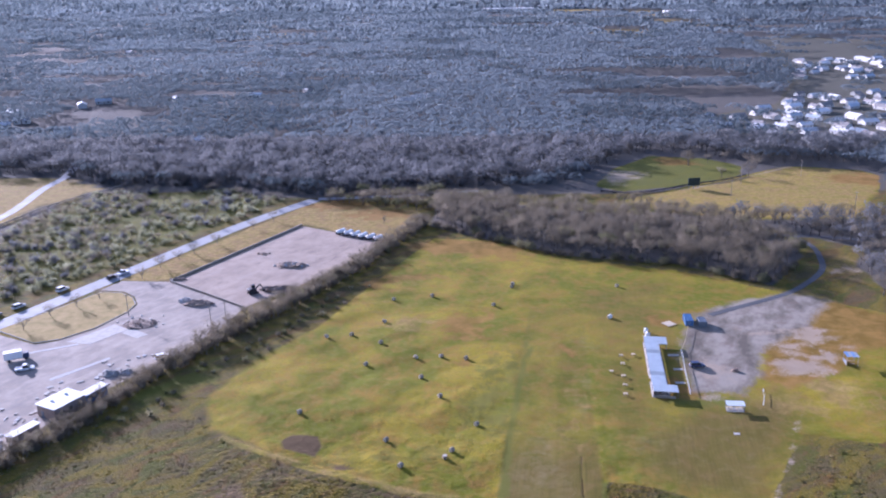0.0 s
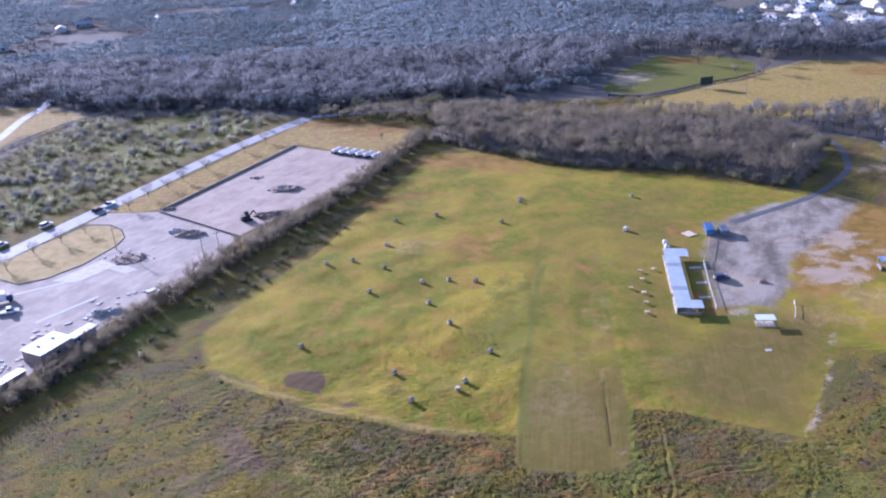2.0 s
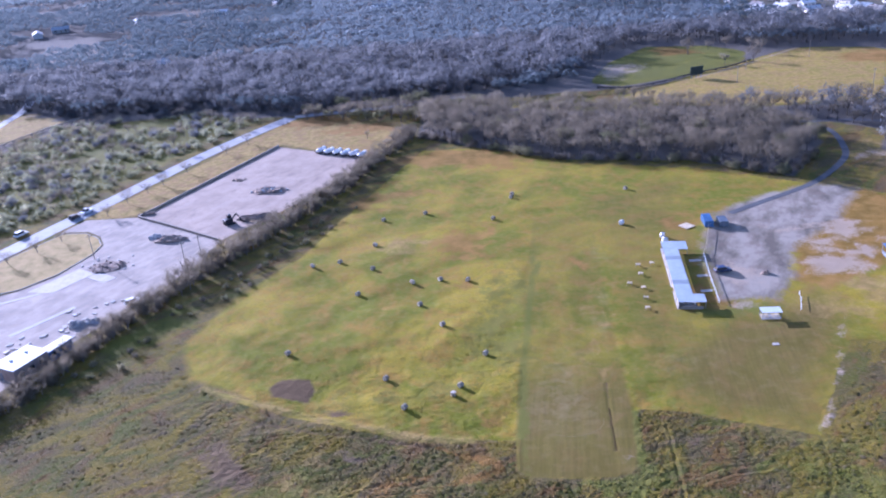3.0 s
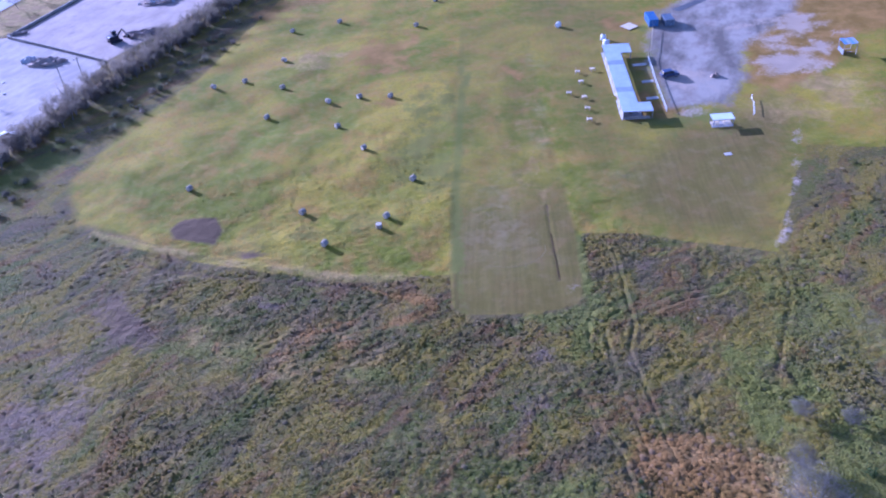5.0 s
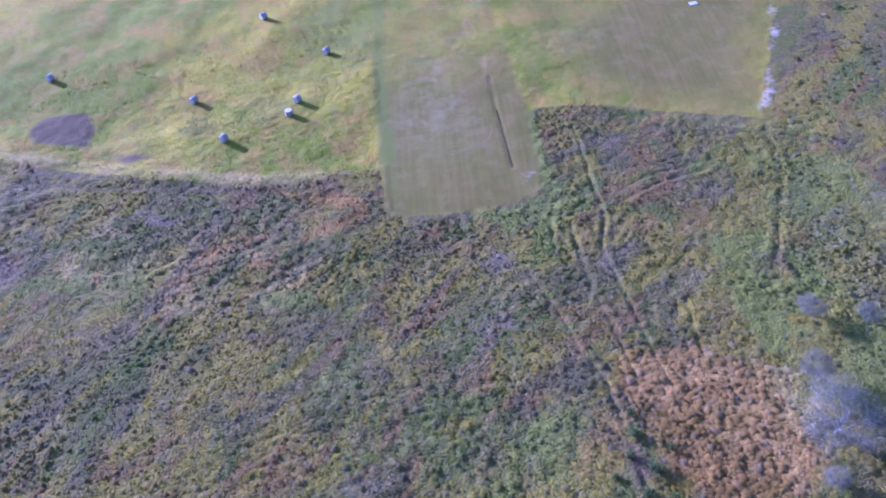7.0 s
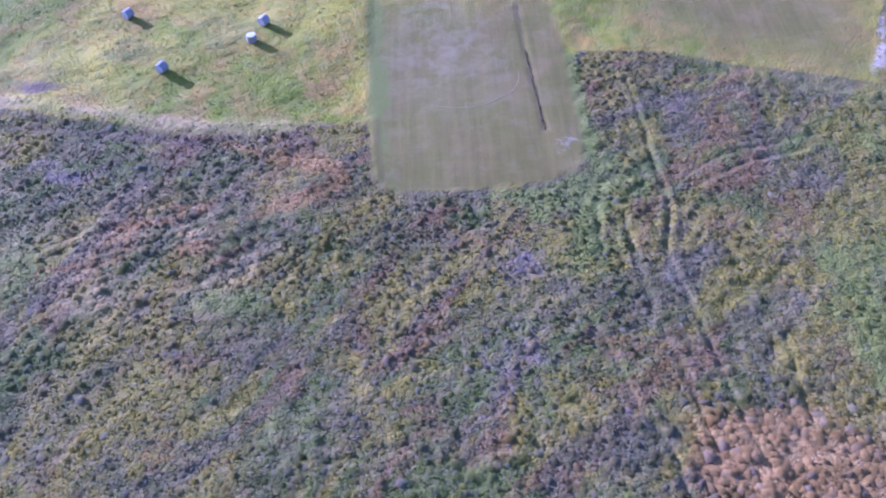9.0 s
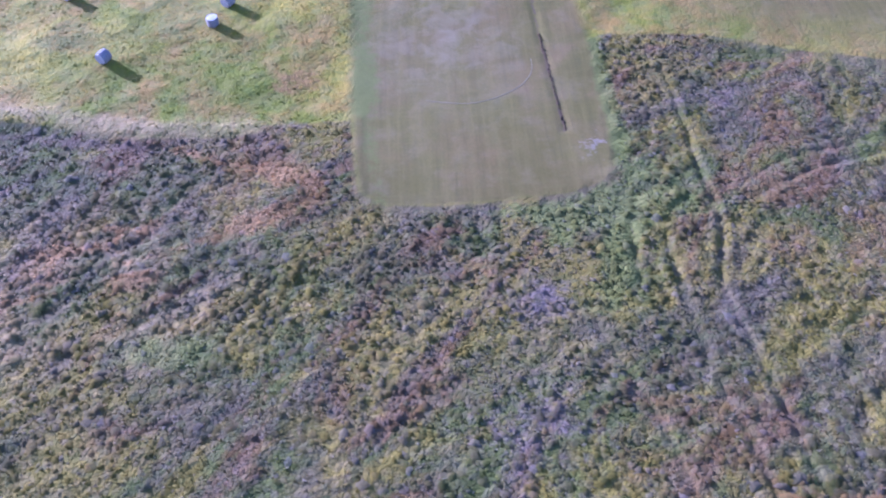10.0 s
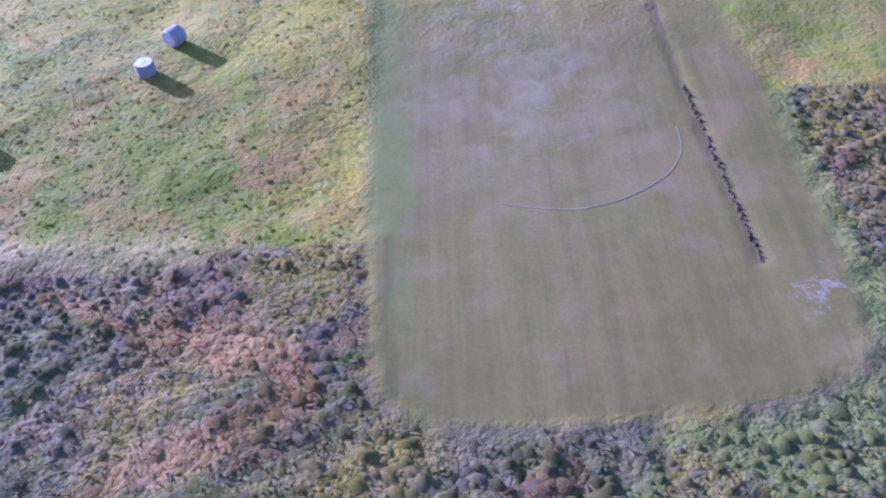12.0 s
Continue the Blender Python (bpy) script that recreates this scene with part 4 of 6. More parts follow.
def joined(name, spots, label, category):
    """Many plants that nobody could count, in one mesh; spots: pattern, x, y, scale."""
    co, fa, tint, slot, slope = [], [], [], [], []
    mats, base = [], 0
    for master, x, y, s in spots:
        turn = tree_rng.uniform(0, 6.283)
        rot = np.array([[math.cos(turn), -math.sin(turn), 0], [math.sin(turn), math.cos(turn), 0], [0, 0, 1]]) * s
        shade = tree_rng.random()
        for ob in master.children:
            me = ob.data
            v = np.empty(len(me.vertices) * 3, np.float32)
            me.vertices.foreach_get("co", v)
            v = v.reshape(-1, 3) @ rot.T + np.array([x, y, 0])
            me.calc_loop_triangles()
            f = np.empty(len(me.loop_triangles) * 3, np.int32)
            me.loop_triangles.foreach_get("vertices", f)
            n = np.zeros(len(me.vertices) * 3, np.float32)
            if "crown" in me.attributes:
                me.attributes["crown"].data.foreach_get("vector", n)
            slope.append(n.reshape(-1, 3) @ (rot.T / s))
            co.append(v)
            fa.append(f.reshape(-1, 3) + base)
            base += len(v)
            tint.append(np.full(len(v), shade))
            if me.materials[0] not in mats:
                mats.append(me.materials[0])
            slot.append(np.full(len(f) // 3, mats.index(me.materials[0]), np.int32))
    me = raw_mesh(name, np.concatenate(co), np.concatenate(fa), mats[0])
    for m in mats[1:]:
        me.materials.append(m)
    me.polygons.foreach_set("material_index", np.concatenate(slot))
    me.attributes.new("tint", "FLOAT", "POINT").data.foreach_set("value", np.concatenate(tint).astype(np.float32))
    me.attributes.new("crown", "FLOAT_VECTOR", "POINT").data.foreach_set("vector", np.concatenate(slope).astype(np.float32).ravel())
    return tagged(new(name, me), label, category, kind="stuff")


# hedgerow along the field
line = smooth_line(HEDGE, 2.5)
inner = []
for k, (x, y) in enumerate(line):
    low = 0.8 if y < 224 else 1.0
    for side in (-1, 0, 1):
        m = tree_rng.choice(BARE[:4] + [SLIM[0]])
        px, py, size = x + tree_rng.uniform(-1.5, 1.5) + side * 2.4, y + tree_rng.uniform(-1.5, 1.5) - side * 1.4, tree_rng.uniform(0.38, 0.6) * low
        if side == 1:
            plant_at(m, px, py, size, "hedgerow trees")
        else:
            inner.append((m, px, py, size))
    if k < 28:
        plant_at(tree_rng.choice(BARE[:3]), x + tree_rng.uniform(-2, 2), y + tree_rng.uniform(-2, 2), tree_rng.uniform(0.34, 0.5) * low, "hedgerow trees")
    for _ in range(2):
        plant_at(tree_rng.choice(BUSHES[:1] * 4 + BUSHES[1:2]), x + tree_rng.uniform(-2, 2.6), y + tree_rng.uniform(-2.0, 1), tree_rng.uniform(0.6, 1.05), "hedgerow bushes")
joined("hedgerow_thicket", inner, "dense bare trees in the middle of the hedgerow", "hedge")
# thicket spilling into the meadow at the hedge's near end
for _ in range(48):
    t = tree_rng.random()
    x, y = -97 + 62 * t + tree_rng.uniform(-3, 6), 196 + 108 * t + tree_rng.uniform(-6, 3)
    plant_at(tree_rng.choice(BUSHES), x + 3, y - 3, tree_rng.uniform(0.2, 0.55), "thicket bushes")


def scatter(poly, spacing, rng, margin=0.0):
    xs, ys = [p[0] for p in poly], [p[1] for p in poly]
    gx, gy = np.meshgrid(np.arange(min(xs), max(xs), spacing), np.arange(min(ys), max(ys), spacing))
    gx = gx.ravel() + np.array([rng.uniform(-0.45, 0.45) for _ in range(gx.size)]) * spacing
    gy = gy.ravel() + np.array([rng.uniform(-0.45, 0.45) for _ in range(gy.size)]) * spacing
    keep = depth_in(gx, gy, poly) > margin
    return list(zip(gx[keep], gy[keep]))


# the wood between the field and the dry pasture
ACCESS = [(92, 268), (103.9, 274.6), (123.5, 285.4), (135.8, 295.5), (149.4, 311.3), (155.6, 327.3), (158.4, 342), (156.2, 355.2)]
deep = []
for x, y in scatter(WOOD_BELT, 5.4, tree_rng, 1.5):
    if off_line(np.array([x]), np.array([y]), ACCESS)[0] > 6:
        if off_line(np.array([x]), np.array([y]), [(-6, 380), (12, 363), (51, 334), (95, 321), (124, 296), (150, 330)])[0] < 9:
            plant_at(tree_rng.choice(BARE * 3 + LEAFY[:1]), x, y, tree_rng.uniform(0.68, 0.98), "woodland trees")
        else:
            deep.append((tree_rng.choice(BARE * 3 + LEAFY[:1]), x, y, tree_rng.uniform(0.68, 0.98)))
for poly in (WOOD_EAST, WOOD_RIGHT):
    for x, y in scatter(poly, 6.0, tree_rng, 0.5):
        if off_line(np.array([x]), np.array([y]), ACCESS)[0] > 6:
            deep.append((tree_rng.choice(BARE + FAR), x, y, tree_rng.uniform(0.62, 0.9)))
for x, y in scatter([(-62, 432), (-58, 420), (-20, 408), (-4, 404), (4, 420), (0, 434)], 4.8, tree_rng, 0.5):
    deep.append((tree_rng.choice(BARE + LEAFY), x, y, tree_rng.uniform(0.5, 0.75)))
# undergrowth along the front of the wood
for x, y in smooth_line([(-3, 377), (14, 362), (51, 333), (95, 319), (122, 297), (140, 314)], 3.6):
    plant_at(tree_rng.choice(BUSHES[:1] * 3 + BUSHES[1:]), x + tree_rng.uniform(-1.5, 1.5), y + tree_rng.uniform(-0.5, 3.5), tree_rng.uniform(0.7, 1.3), "woodland bushes")
joined("woodland", deep, "dense bare winter woodland behind the field", "woods")
for x, y in smooth_line([(92, 418), (104, 404), (128, 392), (150, 386), (176, 384), (200, 386), (225, 380)], 4.2):
    plant_at(tree_rng.choice(SLIM), x + tree_rng.uniform(-1, 1), y + tree_rng.uniform(-3, 2), tree_rng.uniform(0.6, 0.95), "field edge trees")
for x, y in [(-60, 434), (-42, 437), (-22, 435), (-10, 430), (6, 428), (14, 417), (24, 424), (-30, 440), (-2, 436)]:
    plant_at(tree_rng.choice(LEAFY), x, y, tree_rng.uniform(0.6, 0.9), "leafy trees by the back road")
# road trees
for x, y in [(-143, 263), (-139, 275), (-133, 283), (-128, 291), (-119, 312), (-116, 325), (-111, 335), (-107, 343), (-100.5, 356), (-89, 379), (-82, 392)]:
    plant_at(tree_rng.choice(YOUNG), x, y, tree_rng.uniform(0.85, 1.15), "street trees")
plant_at(SLIM[0], -28, 384, 0.5)
# trees beside the far fields and the access road
for x, y in [(160, 284), (228, 400), (236, 410), (242, 424), (232, 388), (246, 400), (150, 500), (164, 508), (176, 512), (186, 500), (186, 488), (176, 470), (160, 468), (192, 500), (204, 506)]:
    plant_at(tree_rng.choice(BARE), x, y, tree_rng.uniform(0.6, 0.95), "trees round the fields")
# scrub between the road and the woods
spots = []
for x, y in scatter(SCRUB, 4.7, tree_rng, 1):
    if lattice(np.array([x / 22]), np.array([y / 15]), 33)[0] > 0.22:
        spots.append((tree_rng.choice(SCRUBS[:2] * 2 + SCRUBS[2:] + YOUNG), x, y, tree_rng.uniform(0.6, 1.1)))
joined("scrub", spots, "pale olive scrub and small bare trees beside the road", "scrub")


# the first rows of the woods, tree by tree
rows = []
for x, y in scatter([(-420, 520), (-300, 500), (-215, 495), (-188, 466), (-120, 458), (-62, 440), (-4, 447), (60, 462), (100, 495), (140, 528), (180, 515), (215, 505), (260, 500), (300, 560), (-420, 575)], 6.6, tree_rng, 0):
    if max(within((x, y), poly) for poly in (BALL_FIELD, DRY_FIELD, CLEARING, SCRUB)) < -5 and within((x, y), BALL_FIELD) < -11:
        rows.append((tree_rng.choice(FAR), x, y, tree_rng.uniform(0.7, 1.15)))
        if y < 500 and tree_rng.random() < 0.6:
            rows.append((SCRUBS[2], x + tree_rng.uniform(-3, 3), y + tree_rng.uniform(-4, 1), tree_rng.uniform(0.9, 1.5)))
joined("wood_edge", rows, "bare grey-brown trees at the edge of the woods", "woods")


def far_woods():
    """The woods to the horizon: loose clumps of twigs, denser and finer near by."""
    rng = np.random.default_rng(3)
    verts, faces, tints, slopes = [], [], [], []
    bands = ((300, 560, 6.5, 90, 0.55), (560, 900, 8.5, 66, 0.8), (900, 1500, 13.0, 34, 1.5), (1500, 2600, 24.0, 20, 3.6), (2600, 4700, 48.0, 9, 10.0))
    for y0, y1, step, count, size in bands:
        half = y1 * 0.62 + 40
        gx, gy = np.meshgrid(np.arange(-half, half, step), np.arange(y0, y1, step))
        x = gx.ravel() + rng.uniform(-0.5, 0.5, gx.size) * step
        y = gy.ravel() + rng.uniform(-0.5, 0.5, gx.size) * step
        keep = (y > 440 + 6 * np.sin(x / 9)) | ((x < -200) & (y > 300)) | ((x > 232) & (y > 330))
        for poly in (BALL_FIELD, DRY_FIELD, CLEARING, SCRUB, WOOD_EAST, WOOD_RIGHT):
            keep &= depth_in(x, y, poly) < (-11 if poly is BALL_FIELD else -5)
        for cx, cy, rx, ry in ((345, 1640, 60, 90), (-300, 1680, 45, 60), (520, 1900, 60, 90), (400, 2500, 90, 150), (560, 2400, 80, 150)):
            keep &= np.hypot((x - cx) / rx, (y - cy) / ry) > 1
        keep &= depth_in(x, y, [(-420, 520), (-300, 500), (-215, 495), (-188, 466), (-120, 458), (-62, 440), (-4, 447), (60, 462), (100, 495), (140, 528), (180, 515), (215, 505), (260, 500), (300, 560), (-420, 575)]) < 0
        keep &= off_line(x, y, [(-66, 430), (-4, 440), (85, 462)]) > 5
        keep &= off_line(x, y, [(-140, 500), (-118, 570), (-40, 760), (-5, 800)]) > 3 + 2 * lattice(x / 30, y / 30, 2)
        town = depth_in(x, y, TOWN) > 0
        keep &= ~(town & (lattice(x / 24, y / 24, 31) > 0.27))
        keep &= ~((x > 120) & (y > 690) & (lattice(x / 130, y / 60, 12) > 0.7))
        keep &= ~((x < -120) & (y > 480) & (lattice(x / 60, y / 40, 14) > 0.74))
        keep &= np.abs(x) < y * 0.62 + 60
        x, y = x[keep], y[keep]
        n = len(x)
        h = rng.uniform(8.8, 10.2, n) * (1 + 0.25 * (lattice(x / 60, y / 60, 40) - 0.5))
        r = step * rng.uniform(0.55, 0.8, n)
        # stands differ at random; paler leftward, where the haze is put into the tint
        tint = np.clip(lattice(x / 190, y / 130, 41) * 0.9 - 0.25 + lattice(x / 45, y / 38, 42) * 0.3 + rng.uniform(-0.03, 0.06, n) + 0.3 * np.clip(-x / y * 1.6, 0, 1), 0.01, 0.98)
        a = rng.uniform(0, 6.283, (n, count))
        u = rng.uniform(0.4, 1, (n, count))
        cx = x[:, None] + np.cos(a) * r[:, None] * np.sqrt(1 - u * u * 0.9)
        cy = y[:, None] + np.sin(a) * r[:, None] * np.sqrt(1 - u * u * 0.9)
        cz = h[:, None] * (0.5 + 0.45 * u) * rng.uniform(0.94, 1.04, (n, count))
        c = np.stack([cx, cy, cz], -1).reshape(-1, 3)
        k = len(c)
        n = (c - np.repeat(np.stack([x, y, h * 0.45], 1), count, 0)) / np.repeat(np.stack([r, r, h * 0.4], 1), count, 0) * np.array([0.28, 0.28, 0.1]) + np.array([0, 0, 1.1])
        slopes.append(np.repeat(n / (np.linalg.norm(n, axis=1)[:, None] + 1e-6), 3, 0))
        d1 = rng.normal(0, 1, (k, 3))
        d1[:, 2] = np.abs(d1[:, 2]) * 0.8 + 0.3
        d1 /= np.linalg.norm(d1, axis=1)[:, None]
        d2 = rng.normal(0, 1, (k, 3))
        d2 -= (d2 * d1).sum(1)[:, None] * d1
        d2 /= np.linalg.norm(d2, axis=1)[:, None]
        s = size * rng.uniform(0.9, 1.7, k)[:, None]
        base = sum(len(v) for v in verts)
        tri = np.stack([c - d2 * s * 0.45, c + d2 * s * 0.45, c + d1 * s * 1.2], 1)
        verts.append(tri.reshape(-1, 3))
        faces.append(base + np.arange(k * 3).reshape(-1, 3))
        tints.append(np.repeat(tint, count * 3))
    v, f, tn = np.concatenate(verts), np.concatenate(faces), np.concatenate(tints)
    me = raw_mesh("far_woods", v, f, HAZY_WOODS)
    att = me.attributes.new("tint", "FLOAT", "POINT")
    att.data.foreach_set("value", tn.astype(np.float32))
    me.attributes.new("crown", "FLOAT_VECTOR", "POINT").data.foreach_set("vector", np.concatenate(slopes).astype(np.float32).ravel())
    return tagged(new("far_woods", me), "bare winter woods stretching to the horizon, tinted with distant haze", "woods", kind="stuff")


far_woods()

# ---- roads and lots ----
def slab(name, bm, material, label, category):
    return tagged(part(name, bm, material), label, category, kind="structure")


ROAD = [(-215, 150), (-186, 205), (-153.5, 267.5), (-130.2, 315), (-96.5, 384), (-67.5, 431)]
slab("road", ribbon(smooth_line(ROAD, 10), 7.6, -0.1, 0.05), ASPHALT, "pale worn asphalt road beside the verge", "road")
slab("back_road", ribbon(smooth_line([(-66, 432.5), (-30, 436), (-4, 440), (20, 445)], 8), 5, -0.1, 0.05), ASPHALT, "narrow asphalt road at the edge of the woods", "road")
slab("access_road", ribbon(smooth_line(ACCESS, 3), 2.4, -0.1, 0.045), DARK_ASPHALT, "narrow paved access road curving into the trees", "road")
slab("park_lane", ribbon(smooth_line([(140, 364), (156.2, 356.5), (170.6, 354.6), (186, 348), (205, 340)], 5), 3.4, -0.1, 0.05), DARK_ASPHALT, "dark narrow lane between the trees and the pasture", "road")
slab("pavement", prism([(-176, 225), (-158, 258), (-151, 260), (-134, 251), (-127, 253.6), (-118.5, 263), (-112.4, 277.6), (-111.8, 285), (-115.6, 293), (-121.5, 298.5), (-131.5, 300), (-126.6, 310), (-107, 308.5),
                        (-72, 280), (-75, 264), (-85, 241), (-100, 216), (-108, 196), (-113, 184), (-140, 184), (-165, 205)], -0.1, 0.035), YARD, "pale dusty gravel and concrete service yard", "pavement")
slab("storage_lot", prism([(-106, 308), (-66.8, 382.5), (-27, 357), (-34, 337), (-52, 307), (-71.5, 281)], -0.1, 0.06), LOT, "pale crushed-stone storage lot", "pavement")

FLAT_GRASS = surface("flattened_grass", (0.16, 0.13, 0.045), (0.23, 0.185, 0.075), 0.6, 0.95)
mark = ribbon(smooth_line(ARC, 0.6), 0.08, -0.05, 0.015)
lift = zones_at(np.array([v.co.x for v in mark.verts]), np.array([v.co.y for v in mark.verts]))[0]
for v, dz in zip(mark.verts, lift):
    v.co.z += dz
slab("mower_mark", mark, FLAT_GRASS, "thin pale curved line worn in the mown grass", "mark")

# ---- hay bales ----
def hay_bale(label, body=HAY, end=HAY_END):
    """A round bale lying on its side, slightly sagged, with two ragged ends."""
    root = thing("hay_bale", pose(0, 0, -500), label, "hay bale", "bales on the mown field")
    bm = bmesh.new()
    rng = random.Random(3)
    n, rows = 22, 5
    rings = []
    for j in range(rows):
        t = j / (rows - 1) - 0.5
        r = 0.75 - 0.07 * (abs(t) * 2) ** 3
        rings.append([bm.verts.new((t * 1.3, math.cos(a) * r * 1.03 * rng.uniform(0.98, 1.02), max(-0.66, math.sin(a) * r * rng.uniform(0.98, 1.02))))
                      for a in (k * 6.28319 / n for k in range(n))])
    for j in range(rows - 1):
        for k in range(n):
            bm.faces.new((rings[j][k], rings[j][(k + 1) % n], rings[j + 1][(k + 1) % n], rings[j + 1][k]))
    bmesh.ops.translate(bm, verts=bm.verts, vec=(0, 0, 0.66))
    for f in bm.faces:
        f.smooth = True
    part("roll", bm, body, root)
    for s in (-1, 1):
        bm = bmesh.new()
        for q, (r0, r1) in enumerate(((0.68, 0.45), (0.45, 0.22), (0.22, 0.0))):
            tube(bm, (s * (0.62 + 0.012 * q), 0, 0.7), (s * (0.66 + 0.015 * q), 0, 0.7), r0, r0 * 0.96, 18)
        part("end_face", bm, end, root)
    for t in (-0.38, 0, 0.38):
        bm = bmesh.new()
        bmesh.ops.create_cone(bm, cap_ends=False, segments=22, radius1=0.765, radius2=0.765, depth=0.05, matrix=Matrix.Translation((t, 0, 0.7)) @ Matrix.Rotation(radians(90), 4, "Y"))
        bmesh.ops.scale(bm, verts=bm.verts, vec=(1, 1.02, 0.955), space=Matrix.Translation((0, 0, -0.7)))
        part("twine", bm, TWINE, root)
    return root


BALE = hay_bale("weathered grey-brown round hay bale lying on the grass")
WRAPPED = hay_bale("white-wrapped round hay bale on the mown grass", WRAP, WRAP)
MASTERS += [BALE, WRAPPED]
bale_rng = random.Random(5)
for x, y in [(-18.3, 286.5), (-4.2, 288.9), (17.9, 279.6), (26.4, 299.7), (25.8, 296.8), (65.5, 296.4), (-20.4, 265.2), (-38.7, 253.1), (-30.6, 254.6), (-20.5, 248.0), (-24.1, 232.8),
             (-8.9, 237.1), (-1.0, 237.7), (6.7, 235.9), (-7.0, 223.6), (-1.4, 210.9), (8.2, 196.0), (-39.7, 203.4), (-15.3, 188.7), (1.5, 182.9), (0.1, 179.3), (-11.0, 176.2)]:
    turn = bale_rng.choice((38, 45, 52, 130, 60)) + bale_rng.uniform(-8, 8)
    if (x, y) == (0.1, 179.3):
        copy_thing(BALE, pose(x - 0.35, y + 0.35, ground_z(x, y) + 0.42, 0, 90, 20) @ pose(0, 0, -0.56) @ Matrix.Diagonal((0.66, 0.84, 0.84, 1)))
    else:
        copy_thing(BALE, pose(x, y, ground_z(x, y) - 0.03, 0, 0, turn) @ Matrix.Diagonal((0.84,) * 3 + (1,)))
copy_thing(WRAPPED, pose(57.1, 266.4, -0.02, 0, 0, 60))


# ---- the flying club's shelter ----
def ribbed(x0, x1, y0, y1, z, along_x=True):
    """One ribbed metal sheet, its ribs running along x or y."""
    bm = bmesh.new()
    lo, hi = (y0, y1) if along_x else (x0, x1)
    prof, v = [], lo
    while v < hi - 0.05:
        prof += [(v, 0.0), (min(hi, v + 0.34), 0.0), (min(hi, v + 0.38), 0.045), (min(hi, v + 0.46), 0.045)]
        v += 0.5
    prof.append((hi, 0.0))
    rows = []
    for end in ((x0, x1) if along_x else (y0, y1)):
        for lift in (0.0, -0.04):
            rows.append([bm.verts.new((end, q, z + h + lift) if along_x else (q, end, z + h + lift)) for q, h in prof])
    a, b, c, d = rows
    for r, s in ((a, c), (d, b), (b, a), (c, d)):
        for i in range(len(prof) - 1):
            bm.faces.new((r[i], r[i + 1], s[i + 1], s[i]))
    bmesh.ops.recalc_face_normals(bm, faces=bm.faces)
    return bm


def club_shelter():
    """An open shelter with a long roof and two short wings towards the car park."""
    root = thing("shelter", pose(58.1, 209.6, 0, 0, 0, -8.9) @ Matrix.Diagonal((1, 1, 0.7, 1)), "long open shelter with a pale metal roof on timber posts", "shelter")
    spans = [(0, 4.1, y, 2.5) for y in np.arange(0, 37.4, 2.5)] + [(4.1, 7.0, 0, 2.2), (4.1, 7.0, 2.2, 2.2)] + [(4.1, 7.0, 32.0, 2.75), (4.1, 7.0, 34.75, 2.75)]
    for k, (x0, x1, y0, w) in enumerate(spans):
        bm = ribbed(x0, x1 - 0.01, y0, y0 + w - 0.015, 3.0)
        part("roof_panel", bm, GREY_SHEET if k in (4, 10) else ROOF_METAL, root, "darker grey roof panel" if k in (4, 10) else "")
    for x in (0.2, 3.9):
        for y in np.arange(0.3, 37.5, 4.6):
            part("post", box(bmesh.new(), x, y, 0, 0.16, 0.16, 2.83, bevel=0.015), TIMBER, root)
        part("beam", box(bmesh.new(), x, 18.7, 2.78, 0.12, 37.3, 0.16), TIMBER, root)
    for y in (0.3, 4.1, 32.3, 37.1):
        part("post", box(bmesh.new(), 6.8, y, 0, 0.16, 0.16, 2.83, bevel=0.015), TIMBER, root)
    for y in (0.3, 4.1, 32.3, 37.1):
        part("beam", box(bmesh.new(), 3.5, y, 2.66, 6.8, 0.1, 0.12), TIMBER, root)
    # unseen panels, added so that the shelter's shadow has no lit gap
    for y in np.arange(0.3, 32, 4.6):
        part("back_panel", box(bmesh.new(), 0.3, y + 2.3, 0.1, 0.05, 4.3, 1.9), TIMBER, root, "weathered timber back panel, unseen, set to close the shelter's shadow")
    part("end_wall", box(bmesh.new(), 3.5, 0.12, 0, 5.6, 0.08, 1.1), TIMBER, root, "low timber end wall")
    part("floor_slab", box(bmesh.new(), 2.4, 18.7, -0.05, 5.0, 37.0, 0.12, bevel=0.02), CONCRETE, root)
    return root


club_shelter()


def work_bench(label):
    root = thing("work_bench", pose(0, 0, -500), label, "bench", "work benches under the shelter")
    part("top", box(bmesh.new(), 0, 0, 0.8, 0.8, 3.0, 0.06, bevel=0.01), TIMBER, root)
    part("shelf", box(bmesh.new(), 0, 0, 0.3, 0.6, 2.8, 0.04), TIMBER, root)
    for x in (-0.32, 0.32):
        for y in (-1.35, 1.35):
            part("leg", box(bmesh.new(), x, y, 0, 0.09, 0.09, 0.8), TIMBER, root)
    return root


BENCH = work_bench("grey timber work bench under the shelter roof")
MASTERS.append(BENCH)
for k in range(7):
    copy_thing(BENCH, pose(58.1, 209.6, 0.05, 0, 0, -8.9) @ pose(2.2, 3.5 + 4.6 * k, 0))


def pit_stand(label, tilt):
    """A small start-up stand for model aircraft beside the runway."""
    root = thing("start_stand", pose(0, 0, -500), label, "stand", "start stands beside the runway")
    part("tabletop", box(bmesh.new(), 0, 0, 0.72, 1.15, 0.8, 0.06, bevel=0.01), RAW_TIMBER, root)
    bm = bmesh.new()
    box(bm, -0.42, 0, 0.78, 0.1, 0.8, 0.22)
    part("stop_board", bm, RAW_TIMBER, root)
    for x in (-0.48, 0.48):
        for y in (-0.32, 0.32):
            part("leg", box(bmesh.new(), x, y, 0, 0.08, 0.08, 0.73), TIMBER, root)
    part("brace", box(bmesh.new(), 0, 0.32, 0.3, 0.92, 0.05, 0.08), TIMBER, root)
    return root


